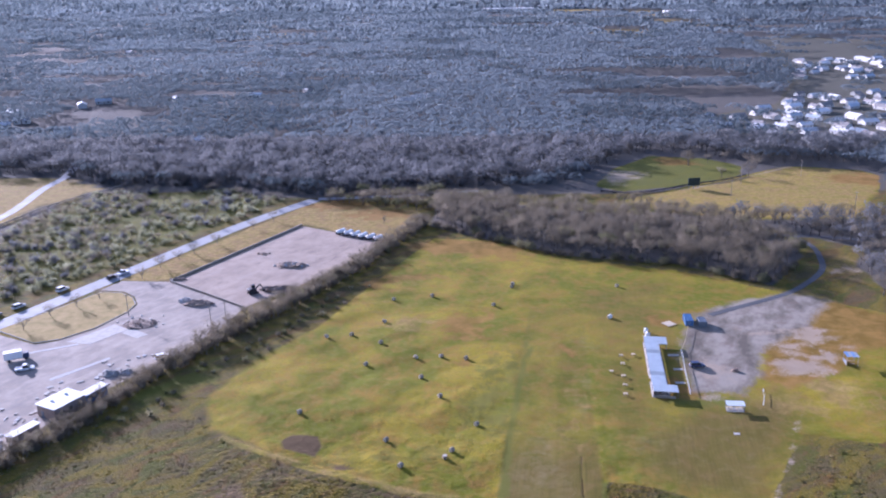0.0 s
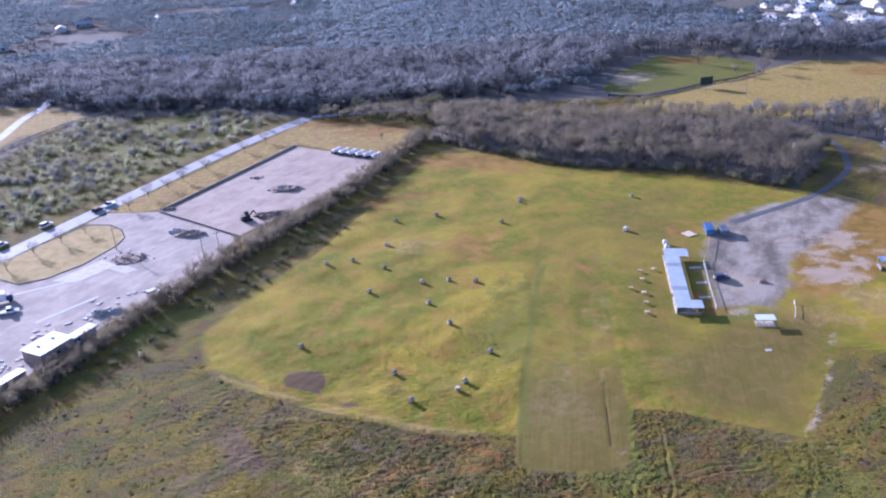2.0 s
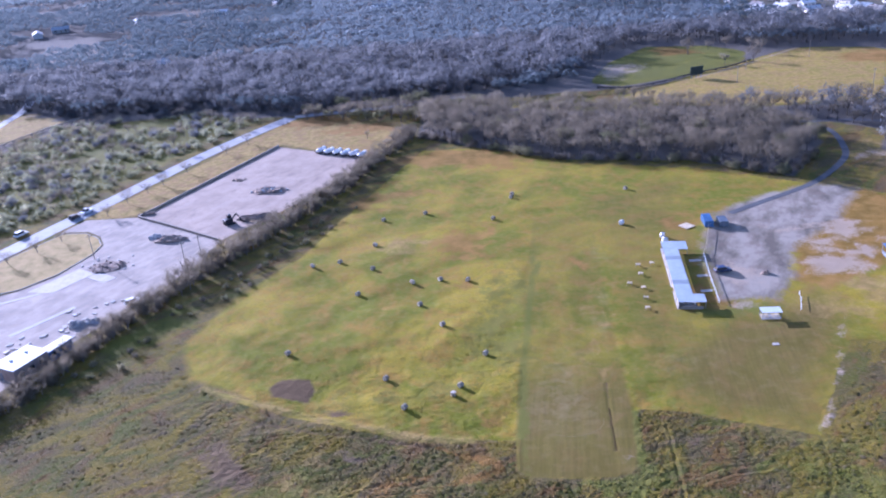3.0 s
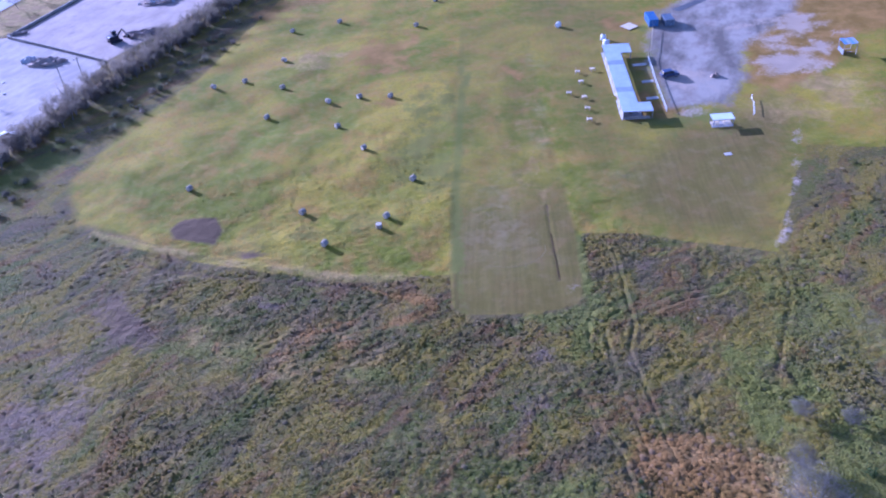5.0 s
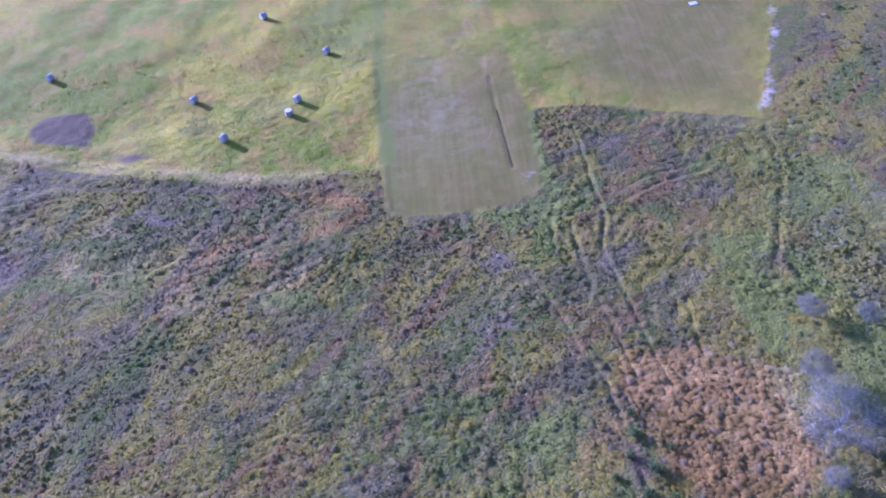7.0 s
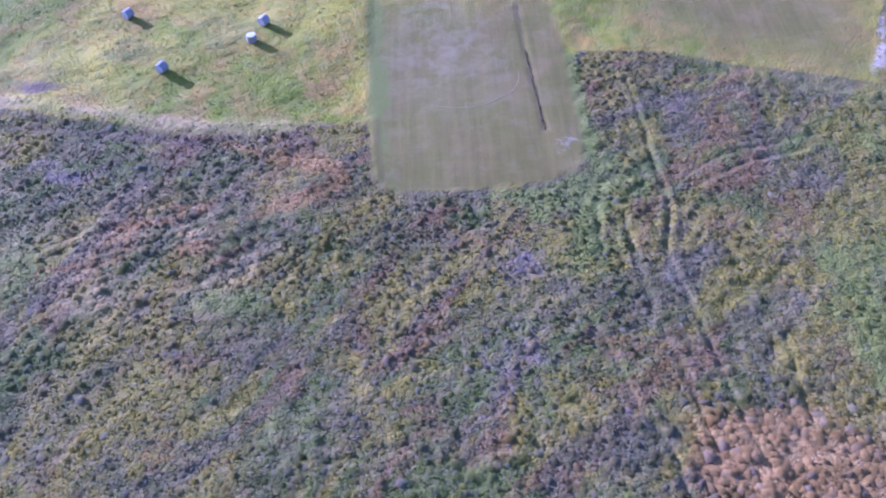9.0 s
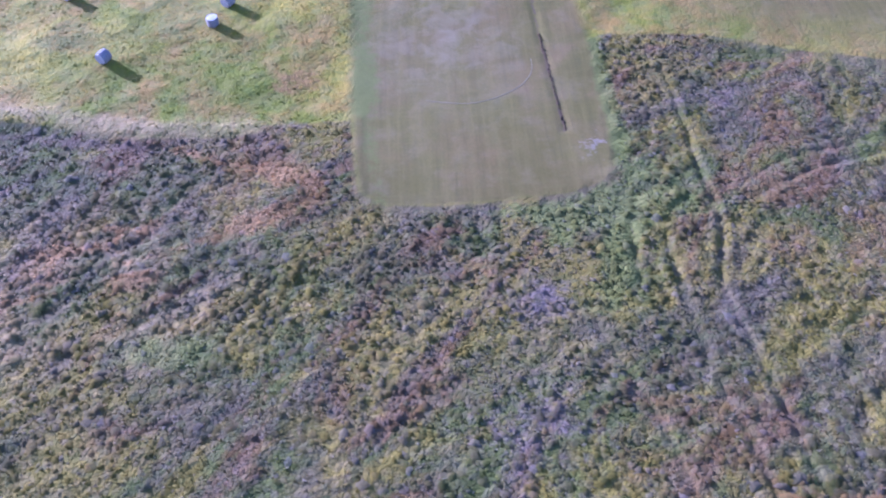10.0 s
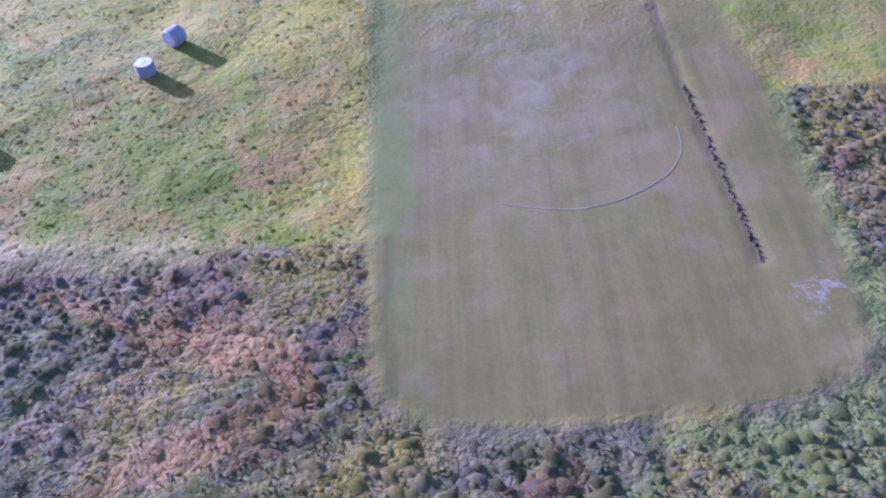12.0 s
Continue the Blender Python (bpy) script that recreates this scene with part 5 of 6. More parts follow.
STAND = pit_stand("small pale timber start stand on the grass", 0)
MASTERS.append(STAND)
for k, (x, y) in enumerate([(54.6, 235.9), (54.0, 230.4), (52.6, 222.2), (51.8, 216.5), (50.8, 211.1), (58.6, 236.5), (49.6, 225.2)]):
    copy_thing(STAND, pose(x, y, 0, 0, 0, -9 + 13 * (k % 3)) @ Matrix.Diagonal((1.05, 1.05, 0.9, 1)))

for x0, x1, y in ((69.2, 72.6, 236.6), (68.4, 71.3, 226.9), (66.6, 69.5, 218.2)):
    slab("walkway", prism([(x0, y - 0.6), (x1, y - 0.75), (x1 + 0.1, y + 0.45), (x0 + 0.1, y + 0.6)], -0.1, 0.12), PALE_CONCRETE, "pale concrete walkway from the shelter to the fence", "walkway")


def rail_fence(name, line, material, spacing, label, rails=(0.45, 0.95), width=0.12):
    """Posts with rails between them."""
    root = thing(name, pose(0, 0, 0), label, "fence")
    pts = smooth_line(line, spacing)
    for (ax, ay), (bx, by) in zip(pts, pts[1:]):
        a = math.atan2(by - ay, bx - ax)
        part("post", box(bmesh.new(), ax, ay, -0.1, width * 1.6, width * 1.6, 1.2, a, 0.015), material, root)
        for z in rails:
            part("rail", box(bmesh.new(), (ax + bx) / 2, (ay + by) / 2, z, math.hypot(bx - ax, by - ay), width * 0.5, width, a), material, root)
    part("post", box(bmesh.new(), pts[-1][0], pts[-1][1], -0.1, width * 1.6, width * 1.6, 1.2, 0, 0.015), material, root)
    return root


rail_fence("white_fence", [(73.9, 238.1), (72.6, 231), (71.2, 223.8), (69.1, 211.3)], WHITE, 1.7, "white-painted post and rail fence beside the car park", rails=(0.8,), width=0.12)
rail_fence("timber_fence", [(81.2, 256.4), (77.5, 246.6), (74.1, 238.9)], RAW_TIMBER, 2.4, "weathered timber post and rail fence by the shelter", rails=(0.8,), width=0.11)
rail_fence("marker_fence", [(89.9, 212.0), (88.8, 208.4), (87.2, 204.6)], WHITE, 1.9, "short row of white marker posts on the grass", rails=(0.55,), width=0.12)


def water_tank(x, y, r, h, label):
    root = thing("water_tank", pose(x, y, 0), label, "tank", "white tanks beside the shelter")
    bm = bmesh.new()
    tube(bm, (0, 0, 0), (0, 0, h), r, r, 18)
    tube(bm, (0, 0, h), (0, 0, h + r * 0.35), r, r * 0.35, 18)
    for f in bm.faces:
        f.smooth = len(f.verts) == 4
    part("body", bm, WHITE, root)
    for z in (0.3, 0.65):
        bm = bmesh.new()
        tube(bm, (0, 0, h * z), (0, 0, h * z + 0.06), r * 1.03, r * 1.03, 18)
        part("hoop", bm, WHITE, root)
    part("lid", tube(bmesh.new(), (0, 0, h + r * 0.33), (0, 0, h + r * 0.45), r * 0.33, r * 0.3, 12), DARK, root, "black screw lid")


water_tank(66.2, 250.2, 0.85, 1.5, "round white plastic tank beside the shelter")
water_tank(66.6, 254.2, 0.7, 1.3, "small round white tank beside the shelter")


def platform():
    root = thing("platform", pose(75.9, 260.6, 0, 0, 0, 28), "low pale timber platform on the grass", "platform")
    for k in range(9):
        part("plank", box(bmesh.new(), -1.6 + k * 0.4, 0, 0.18, 0.37, 3.6, 0.06), RAW_TIMBER, root)
    for y in (-1.5, 0, 1.5):
        part("joist", box(bmesh.new(), 0, y, 0, 3.5, 0.14, 0.18), TIMBER, root)


platform()


def container(x, y, rz, sx, sy, h, material, label):
    """A corrugated steel box with a door end."""
    root = thing("storage_container", pose(x, y, 0, 0, 0, rz), label, "container", "containers at the car park")
    shell = part("shell", box(bmesh.new(), 0, 0, 0.12, sx - 0.08, sy - 0.08, h - 0.18), material, root)
    for y2 in np.arange(-sy / 2 + 0.25, sy / 2 - 0.1, 0.36):
        for s in (-1, 1):
            part("rib", box(bmesh.new(), s * (sx / 2 - 0.025), y2, 0.2, 0.05, 0.18, h - 0.35), material, shell)
    part("roof", ribbed(-sx / 2 + 0.05, sx / 2 - 0.05, -sy / 2 + 0.05, sy / 2 - 0.05, h - 0.03), material, root)
    for sx2 in (-1, 1):
        for sy2 in (-1, 1):
            part("corner_post", box(bmesh.new(), sx2 * (sx / 2 - 0.06), sy2 * (sy / 2 - 0.06), 0, 0.13, 0.13, h, bevel=0.01), material, root)
    for s in (-1, 1):
        door = part("door", box(bmesh.new(), s * sx * 0.23, -sy / 2 - 0.02, 0.2, sx * 0.43, 0.05, h - 0.35), material, root)
        part("lock_bar", tube(bmesh.new(), (s * 0.25, -sy / 2 - 0.07, 0.2), (s * 0.25, -sy / 2 - 0.07, h - 0.2), 0.025, 0.025, 6), CHROME, door)


container(82.5, 261.5, -6, 2.6, 6.1, 2.1, BLUE, "blue steel storage container beside the car park")
container(86.6, 259.8, -4, 2.6, 4.4, 1.95, GREY_STEEL, "grey-blue steel storage box beside the car park")


def picnic_pavilion():
    root = thing("pavilion", pose(78.6, 202.3, 0, 0, 0, -6) @ Matrix.Diagonal((0.84, 0.66, 0.7, 1)), "small open pavilion with a pale metal roof on grey posts", "pavilion")
    for k in range(5):
        part("roof_panel", ribbed(-2.9 + k * 1.16, -1.75 + k * 1.16, -2.2, 2.2, 2.74, False), ROOF_METAL, root)
    for x in (-2.6, 2.6):
        for y in (-2.0, 2.0):
            part("post", box(bmesh.new(), x, y, 0, 0.16, 0.16, 2.6, bevel=0.01), GREY_STEEL, root)
    for y in (-2.0, 2.0):
        part("beam", box(bmesh.new(), 0, y, 2.56, 5.7, 0.12, 0.14), GREY_STEEL, root)
    part("floor_slab", box(bmesh.new(), 0, 0, -0.05, 5.6, 4.2, 0.12), ASPHALT, root)


picnic_pavilion()


def picnic_table(x, y, rz, material, label):
    root = thing("picnic_table", pose(x, y, 0.07, 0, 0, rz), label, "table", "picnic tables")
    part("tabletop", box(bmesh.new(), 0, 0, 0.72, 1.8, 0.75, 0.05, bevel=0.01), material, root)
    for s in (-1, 1):
        part("seat", box(bmesh.new(), 0, s * 0.72, 0.43, 1.8, 0.28, 0.05, bevel=0.01), material, root)
        bm = bmesh.new()
        for k in (-1, 1):
            tube(bm, (s * 0.65, k * 0.75, 0), (s * 0.65, k * 0.15, 0.72), 0.05, 0.05, 5)
        box(bm, s * 0.65, 0, 0.36, 0.07, 1.6, 0.08)
        part("trestle", bm, material, root)


picnic_table(77.0, 202.2, 0, RAW_TIMBER, "pale picnic table under the small pavilion")
picnic_table(79.6, 201.9, 0, RAW_TIMBER, "pale picnic table under the small pavilion")
tagged(part("concrete_pad", box(bmesh.new(), 74.95, 189.8, -0.03, 1.5, 1.0, 0.1, 0, 0.02), PALE_CONCRETE), "small white concrete pad set in the grass", "pad")


def viewing_hut():
    """A small canopy with a blue-grey roof beside the pale dirt."""
    root = thing("canopy", pose(122.4, 229.2, 0, 0, 0, -8), "small blue-grey roofed canopy on bare posts", "canopy")
    for k in range(4):
        part("roof_panel", ribbed(-1.8 + 0.9 * k, -0.91 + 0.9 * k, -1.9, 1.9, 3.05, False), GREY_STEEL if k % 2 else BLUE, root)
    for x in (-1.6, 1.6):
        for y in (-1.7, 1.7):
            part("post", box(bmesh.new(), x, y, 0, 0.14, 0.14, 3.0), TIMBER, root)
    part("back_wall", box(bmesh.new(), -1.5, 0, 0, 0.08, 3.3, 1.2), GREY_STEEL, root)
    for y in (-0.9, 0.9):
        part("bench_seat", box(bmesh.new(), 0.3, y, 0.42, 1.4, 0.35, 0.06), TIMBER, root)


viewing_hut()


# ---- vehicles ----
def car(x, y, rz, paint, label, kind="car", length=4.6, width=1.85, height=1.65):
    """Body with a stepped cabin, glass, wheels and lights."""
    root = thing(kind, pose(x, y, 0.03, 0, 0, rz), label, kind, "parked vehicles")

    def shell(profile, w, w_top):
        bm = bmesh.new()
        left = [bm.verts.new((px, -(w if pz < 1.0 else w_top) / 2, pz)) for px, pz in profile]
        right = [bm.verts.new((px, (w if pz < 1.0 else w_top) / 2, pz)) for px, pz in profile]
        bm.faces.new(left)
        bm.faces.new(right[::-1])
        for i in range(len(profile)):
            j = (i + 1) % len(profile)
            bm.faces.new((left[i], right[i], right[j], left[j]))
        bmesh.ops.recalc_face_normals(bm, faces=bm.faces)
        bmesh.ops.bevel(bm, geom=list(bm.edges), offset=0.05, segments=2, affect="EDGES")
        return bm

    h = length / 2
    part("body", shell([(-h, 0.35), (-h, 0.85), (-h + 0.1, 0.95), (h - 1.2, 0.97), (h - 0.1, 0.8), (h, 0.6), (h, 0.35)], width, width), paint, root)
    if kind == "pickup":
        cab = [(-0.5, 0.94), (-0.4, height - 0.06), (0.75, height), (h - 1.15, 0.94)]
    else:
        cab = [(-h + 0.15, 0.92), (-h + 0.5, height - 0.05), (0.5, height), (h - 1.15, 0.94)]
    part("cabin_glass", shell(cab, width - 0.1, width - 0.35), GLASS, root)
    part("roof", box(bmesh.new(), (cab[1][0] + cab[2][0]) / 2, 0, height - 0.05, abs(cab[2][0] - cab[1][0]) + 0.06, width - 0.32, 0.07, 0, 0.02), paint, root)
    for sx in (-1, 1):
        for sy in (-1, 1):
            px, py = sx * h * 0.6, sy * (width / 2 - 0.12)
            wheel = part("wheel", tube(bmesh.new(), (px, py - 0.12, 0.34), (px, py + 0.12, 0.34), 0.34, 0.34, 16), DARK, root)
            part("rim", tube(bmesh.new(), (px, py + sy * 0.1, 0.34), (px, py + sy * 0.135, 0.34), 0.2, 0.18, 12), CHROME, wheel)
    for sy in (-1, 1):
        part("headlight", box(bmesh.new(), h - 0.04, sy * width * 0.34, 0.62, 0.1, 0.3, 0.14, 0, 0.02), WHITE, root)
        part("tail_light", box(bmesh.new(), -h + 0.02, sy * width * 0.38, 0.68, 0.08, 0.16, 0.2, 0, 0.02), LAMP_RED, root)
    return root


def paint(name, c):
    return surface(name, c, tuple(min(1, v * 1.15) for v in c), 1.0, 0.3, 0.0, 0.6, relief=0.0)


SILVER, NAVY, WHITE_CAR, BLACK_CAR = paint("silver_paint", (0.5, 0.52, 0.55)), paint("navy_paint", (0.03, 0.045, 0.1)), paint("white_car_paint", (0.75, 0.75, 0.75)), paint("black_paint", (0.02, 0.02, 0.025))
car(75.9, 228.3, 4, NAVY, "dark blue car parked on the grey gravel")
ROAD_TURN = 62.2
car(-154.2, 283.4, ROAD_TURN, SILVER, "silver car at the edge of the road", "car", 4.9, 1.95, 1.75)
car(-158.8, 275.5, ROAD_TURN, NAVY, "dark blue car at the edge of the road", "car")
car(-145.6, 300.2, ROAD_TURN, WHITE_CAR, "white car at the edge of the road", "car", 5.0, 1.95, 1.8)
car(-128.8, 318.2, ROAD_TURN + 180, WHITE_CAR, "white pickup turning off the road", "pickup", 5.4, 1.95, 1.8)
car(-131.4, 313.0, ROAD_TURN, BLACK_CAR, "black car waiting beside the verge", "car")
car(-88.4, 239.4, 40, WHITE_CAR, "white car parked beside the hedgerow", "car", 4.7)
car(-128.2, 232.4, 20, WHITE_CAR, "white pickup parked in the service yard", "pickup", 5.5, 2.0, 1.85)


def box_truck(x, y, rz, label):
    root = thing("box_truck", pose(x, y, 0.04, 0, 0, rz), label, "truck", "parked vehicles")
    part("cargo_box", box(bmesh.new(), -0.9, 0, 0.9, 5.2, 2.4, 2.3, 0, 0.04), WHITE, root)
    part("cab", box(bmesh.new(), 2.7, 0, 0.5, 1.8, 2.1, 1.75, 0, 0.15), NAVY, root)
    part("windscreen", box(bmesh.new(), 3.5, 0, 1.4, 0.22, 1.8, 0.65, 0, 0.04), GLASS, root)
    part("chassis", box(bmesh.new(), 0, 0, 0.5, 6.6, 0.9, 0.35), DARK, root)
    for px in (-2.3, 2.6):
        for py in (-1.0, 1.0):
            part("wheel", tube(bmesh.new(), (px, py - 0.14, 0.45), (px, py + 0.14, 0.45), 0.45, 0.45, 16), DARK, root)


box_truck(-134.0, 239.5, 28, "white box truck parked in the service yard")


# ---- service yard and storage lot ----
def long_building():
    """A low workshop with a white roof and a narrow lean-to."""
    root = thing("workshop", pose(-108.0, 202.2, 0, 0, 0, -28), "low workshop with a white roof and brown end wall", "building")
    part("wall", box(bmesh.new(), 0, 5.0, 0, 7.2, 10.0, 3.6), BRICK, root)
    bm = bmesh.new()
    box(bm, 0, 5.0, 3.6, 7.8, 10.6, 0.22, 0, 0.03)
    part("roof", bm, WHITE_ROOF, root)
    part("lean_to_wall", box(bmesh.new(), 2.2, 13.8, 0, 2.6, 7.6, 3.0), BLUE, root, "blue-grey lean-to wall")
    part("lean_to_roof", box(bmesh.new(), 2.2, 13.9, 3.02, 3.2, 8.1, 0.16, 0, 0.02), WHITE_ROOF, root)
    for y in (2.2, 5.0, 7.8, 11.5, 14.5):
        window = part("window", box(bmesh.new(), 3.62, y, 1.3, 0.08, 1.2, 1.0), GLASS, root)
        part("frame", box(bmesh.new(), 3.63, y, 1.22, 0.1, 1.4, 0.08), WHITE, window)
    door = part("door", box(bmesh.new(), -1.5, -0.03, 0, 1.0, 0.08, 2.1), GREY_STEEL, root)
    part("handle", box(bmesh.new(), -1.15, -0.1, 1.0, 0.12, 0.06, 0.04), CHROME, door)
    for y in (3.0, 7.5):
        part("roof_vent", box(bmesh.new(), -1.0, y, 3.8, 0.7, 0.7, 0.4, 0, 0.03), ROOF_METAL, root)


long_building()


def low_shed():
    root = thing("low_shed", pose(-111.4, 191.0, 0, 0, 0, -28), "low white flat-roofed shed beside the hedgerow", "shed")
    part("wall", box(bmesh.new(), 0, 2.6, 0, 2.4, 8.2, 2.1), BRICK, root)
    part("roof", box(bmesh.new(), 0, 2.6, 2.1, 2.9, 8.8, 0.14, 0, 0.02), WHITE_ROOF, root)
    part("door", box(bmesh.new(), 1.22, 2.0, 0, 0.06, 1.4, 1.9), GREY_STEEL, root)


low_shed()


def heap(x, y, rx, ry, h, material, label, seed, stones=26, stone_mat=None):
    """A mound of spoil with loose lumps on it."""
    root = thing("spoil_heap", pose(x, y, 0), label, "heap", "heaps in the yards")
    rng = random.Random(seed)
    bm = bmesh.new()
    bmesh.ops.create_icosphere(bm, subdivisions=3, radius=1)
    for v in bm.verts:
        n = noise.fractal(Vector(v.co) * 1.7 + Vector((seed, 0, 0)), 0.9, 2.0, 4)
        v.co = Vector((v.co.x * rx * (1 + 0.3 * n), v.co.y * ry * (1 + 0.3 * n), max(-0.15, v.co.z * h * (0.75 + 0.8 * n))))
    part("mound", bm, material, root)
    for _ in range(stones):
        a, r = rng.uniform(0, 6.28), rng.uniform(0.2, 1.05)
        s = rng.uniform(0.25, 0.7)
        bm = bmesh.new()
        bmesh.ops.create_icosphere(bm, subdivisions=1, radius=s)
        for v in bm.verts:
            v.co += Vector([rng.uniform(-0.25, 0.25) * s for _ in range(3)])
        bmesh.ops.translate(bm, verts=bm.verts, vec=(math.cos(a) * rx * r, math.sin(a) * ry * r, max(0.1, h * 0.75 * (1 - r * r))))
        part("lump", bm, stone_mat or material, root)


heap(-62.5, 325.5, 6.5, 3.6, 1.4, RUBBLE, "brown heap of soil and pale stones in the storage lot", 2, 22, CONCRETE)
heap(-62.5, 297.5, 7.5, 2.8, 1.8, RUBBLE, "long grey-brown heap of rubble in the storage lot", 3, 26)
heap(-89.5, 284.3, 5.2, 2.4, 1.5, RUBBLE, "brown rubble heap at the lot's entrance", 4, 20)
heap(-104.5, 266.5, 5.5, 4.4, 0.7, RUBBLE, "low spread of broken brown masonry", 5, 26)
heap(-95.0, 287.5, 2.6, 1.6, 1.6, CONCRETE, "pale concrete rubble heap by the lot's entrance", 6, 12)
heap(-119.0, 189.0, 5.0, 4.2, 1.6, CONCRETE, "white heap of broken concrete beside the shed", 7, 24, PALE_CONCRETE)
heap(-122.0, 196.0, 3.2, 2.6, 1.0, CONCRETE, "white heap of broken concrete in the yard", 8, 16, PALE_CONCRETE)
heap(-100.4, 228.4, 2.6, 1.7, 1.5, PALE_CONCRETE, "pale heap of debris beside the hedgerow", 9, 14)
heap(-96.0, 229.6, 2.6, 1.4, 1.2, CONCRETE, "pale heap of scrap beside the hedgerow", 10, 14, PALE_CONCRETE)
heap(86.6, 224.9, 1.1, 0.6, 0.5, RUBBLE, "small dark heap on the grey gravel", 11, 6)
heap(-104.5, 310.8, 3.6, 1.2, 0.8, RUBBLE, "low brown heap at the lot's corner", 12, 8)
heap(-76.5, 341.0, 3.0, 1.2, 0.35, RUBBLE, "scattered dark scrap in the storage lot", 13, 10)


def excavator():
    """A tracked digger standing between the heaps."""
    root = thing("excavator", pose(-71.6, 294.6, 0.06, 0, 0, 35), "dark tracked excavator standing between rubble heaps", "excavator")
    for y in (-1.1, 1.1):
        part("track", box(bmesh.new(), 0, y, 0, 3.8, 0.6, 0.85, 0, 0.25), DARK, root)
    part("body", box(bmesh.new(), -0.4, 0, 0.95, 3.0, 2.5, 1.2, 0, 0.12), BLACK_CAR, root)
    part("cab", box(bmesh.new(), 0.5, 0.75, 2.1, 1.4, 1.0, 1.0, 0, 0.08), GLASS, root)
    part("boom", tube(bmesh.new(), (0.9, -0.2, 1.6), (2.9, -0.2, 3.2), 0.3, 0.22, 6), DARK, root)
    part("stick", tube(bmesh.new(), (2.9, -0.2, 3.2), (4.0, -0.2, 1.0), 0.22, 0.16, 6), DARK, root)
    part("bucket", box(bmesh.new(), 4.1, -0.2, 0.2, 0.9, 1.1, 0.9, 0, 0.12), DARK, root)


excavator()


def tank_trailer(label):
    """A white rounded tank on a dark wheeled frame."""
    root = thing("tank_trailer", pose(0, 0, -500), label, "trailer", "row of white tanks in the lot")
    bm = bmesh.new()
    tube(bm, (0, -3.2, 1.9), (0, 3.2, 1.9), 1.3, 1.3, 18)
    for s in (-1, 1):
        tube(bm, (0, s * 3.2, 1.9), (0, s * 3.6, 1.9), 1.3, 0.8, 18)
    for f in bm.faces:
        f.smooth = len(f.verts) == 4
    part("tank", bm, WHITE, root)
    part("frame", box(bmesh.new(), 0, 0, 0.5, 2.2, 6.6, 0.35), DARK, root)
    part("hatch", tube(bmesh.new(), (0, 0, 3.15), (0, 0, 3.35), 0.35, 0.35, 12), GREY_STEEL, root)
    # dark sheet in place of the shade under the tank's front
    part("front_panel", box(bmesh.new(), 0, -3.5, 0.3, 2.6, 0.12, 1.7), DARK, root)
    for x in (-1.1, 1.1):
        for y in (-2.4, 2.0):
            part("wheel", tube(bmesh.new(), (x - 0.15, y, 0.45), (x + 0.15, y, 0.45), 0.45, 0.45, 14), DARK, root)
    return root


TANK = tank_trailer("white tank trailer in a row at the lot's edge")
MASTERS.append(TANK)
for k in range(6):
    copy_thing(TANK, pose(-46.8 + 3.6 * k, 369.6 - 2.15 * k, 0.06, 0, 0, -31) @ Matrix.Diagonal((0.92, 0.72, 0.66, 1)))


def low_wall(name, line, h, label):
    root = thing(name, pose(0, 0, 0), label, "wall")
    pts = [p for a, b in zip(line, line[1:]) for p in smooth_line([a, b], 3.0)[:-1]] + line[-1:]
    for (ax, ay), (bx, by) in zip(pts, pts[1:]):
        part("block", box(bmesh.new(), (ax + bx) / 2, (ay + by) / 2, -0.1, math.hypot(bx - ax, by - ay) - 0.03, 0.5, h + 0.1, math.atan2(by - ay, bx - ax), 0.03), TIMBER, root)


low_wall("block_wall", [(-72.4, 280.6), (-88, 293.4), (-107, 308.4), (-67, 383.6)], 0.8, "low dark block wall round the storage lot")


def utility_pole(x, y, h, label, arm=True):
    root = thing("utility_pole", pose(x, y, 0), label, "pole", "utility poles")
    part("shaft", tube(bmesh.new(), (0, 0, -0.2), (0, 0, h), 0.16, 0.11, 8), TIMBER, root)
    if arm:
        part("crossarm", box(bmesh.new(), 0, 0, h - 0.7, 2.2, 0.12, 0.14, 0.6), TIMBER, root)
        for k in (-0.9, 0.9):
            part("insulator", tube(bmesh.new(), (k * math.cos(0.6), k * math.sin(0.6), h - 0.56), (k * math.cos(0.6), k * math.sin(0.6), h - 0.36), 0.06, 0.04, 6), GREY_STEEL, root)


for x, y, h in ((-111.1, 274.0, 8.5), (-78.4, 260.6, 9.0), (-75.3, 268.0, 7.5)):
    utility_pole(x, y, h, "wooden utility pole standing in the service yard")
for x, y, h in ((196, 384, 13), (152, 428, 8), (206, 470, 9), (166, 454, 9)):
    utility_pole(x, y, h, "tall wooden pole beside the dry pasture", x < 200)

slab("concrete_slab", prism([(-124, 252.6), (-115.6, 250.4), (-107, 262.5), (-113.6, 266.8)], 0.0, 0.07), PALE_CONCRETE, "pale concrete slab in the service yard", "slab")
slab("concrete_slab", prism([(-108.6, 259.5), (-102, 254.8), (-98.8, 257.6), (-106.4, 263.4)], 0.0, 0.085), PALE_CONCRETE, "pale concrete slab in the service yard", "slab")
slab("concrete_strip", prism([(-136, 243.5), (-135.2, 242.6), (-119, 250.4), (-120, 251.2)], 0.0, 0.07), CONCRETE, "pale concrete strip across the service yard", "slab")
slab("concrete_strip", prism([(-118, 226), (-117, 224.8), (-104.6, 239.4), (-105.6, 240.4)], 0.0, 0.07), CONCRETE, "pale concrete strip across the service yard", "slab")
slab("grass_island", prism(ISLAND, 0.0, 0.14), surface("dry_turf", (0.22, 0.18, 0.045), (0.4, 0.28, 0.1), 0.3, 0.95, grain=6), "dry yellow grass island with a kerb", "verge")
low = ISLAND + ISLAND[:1]
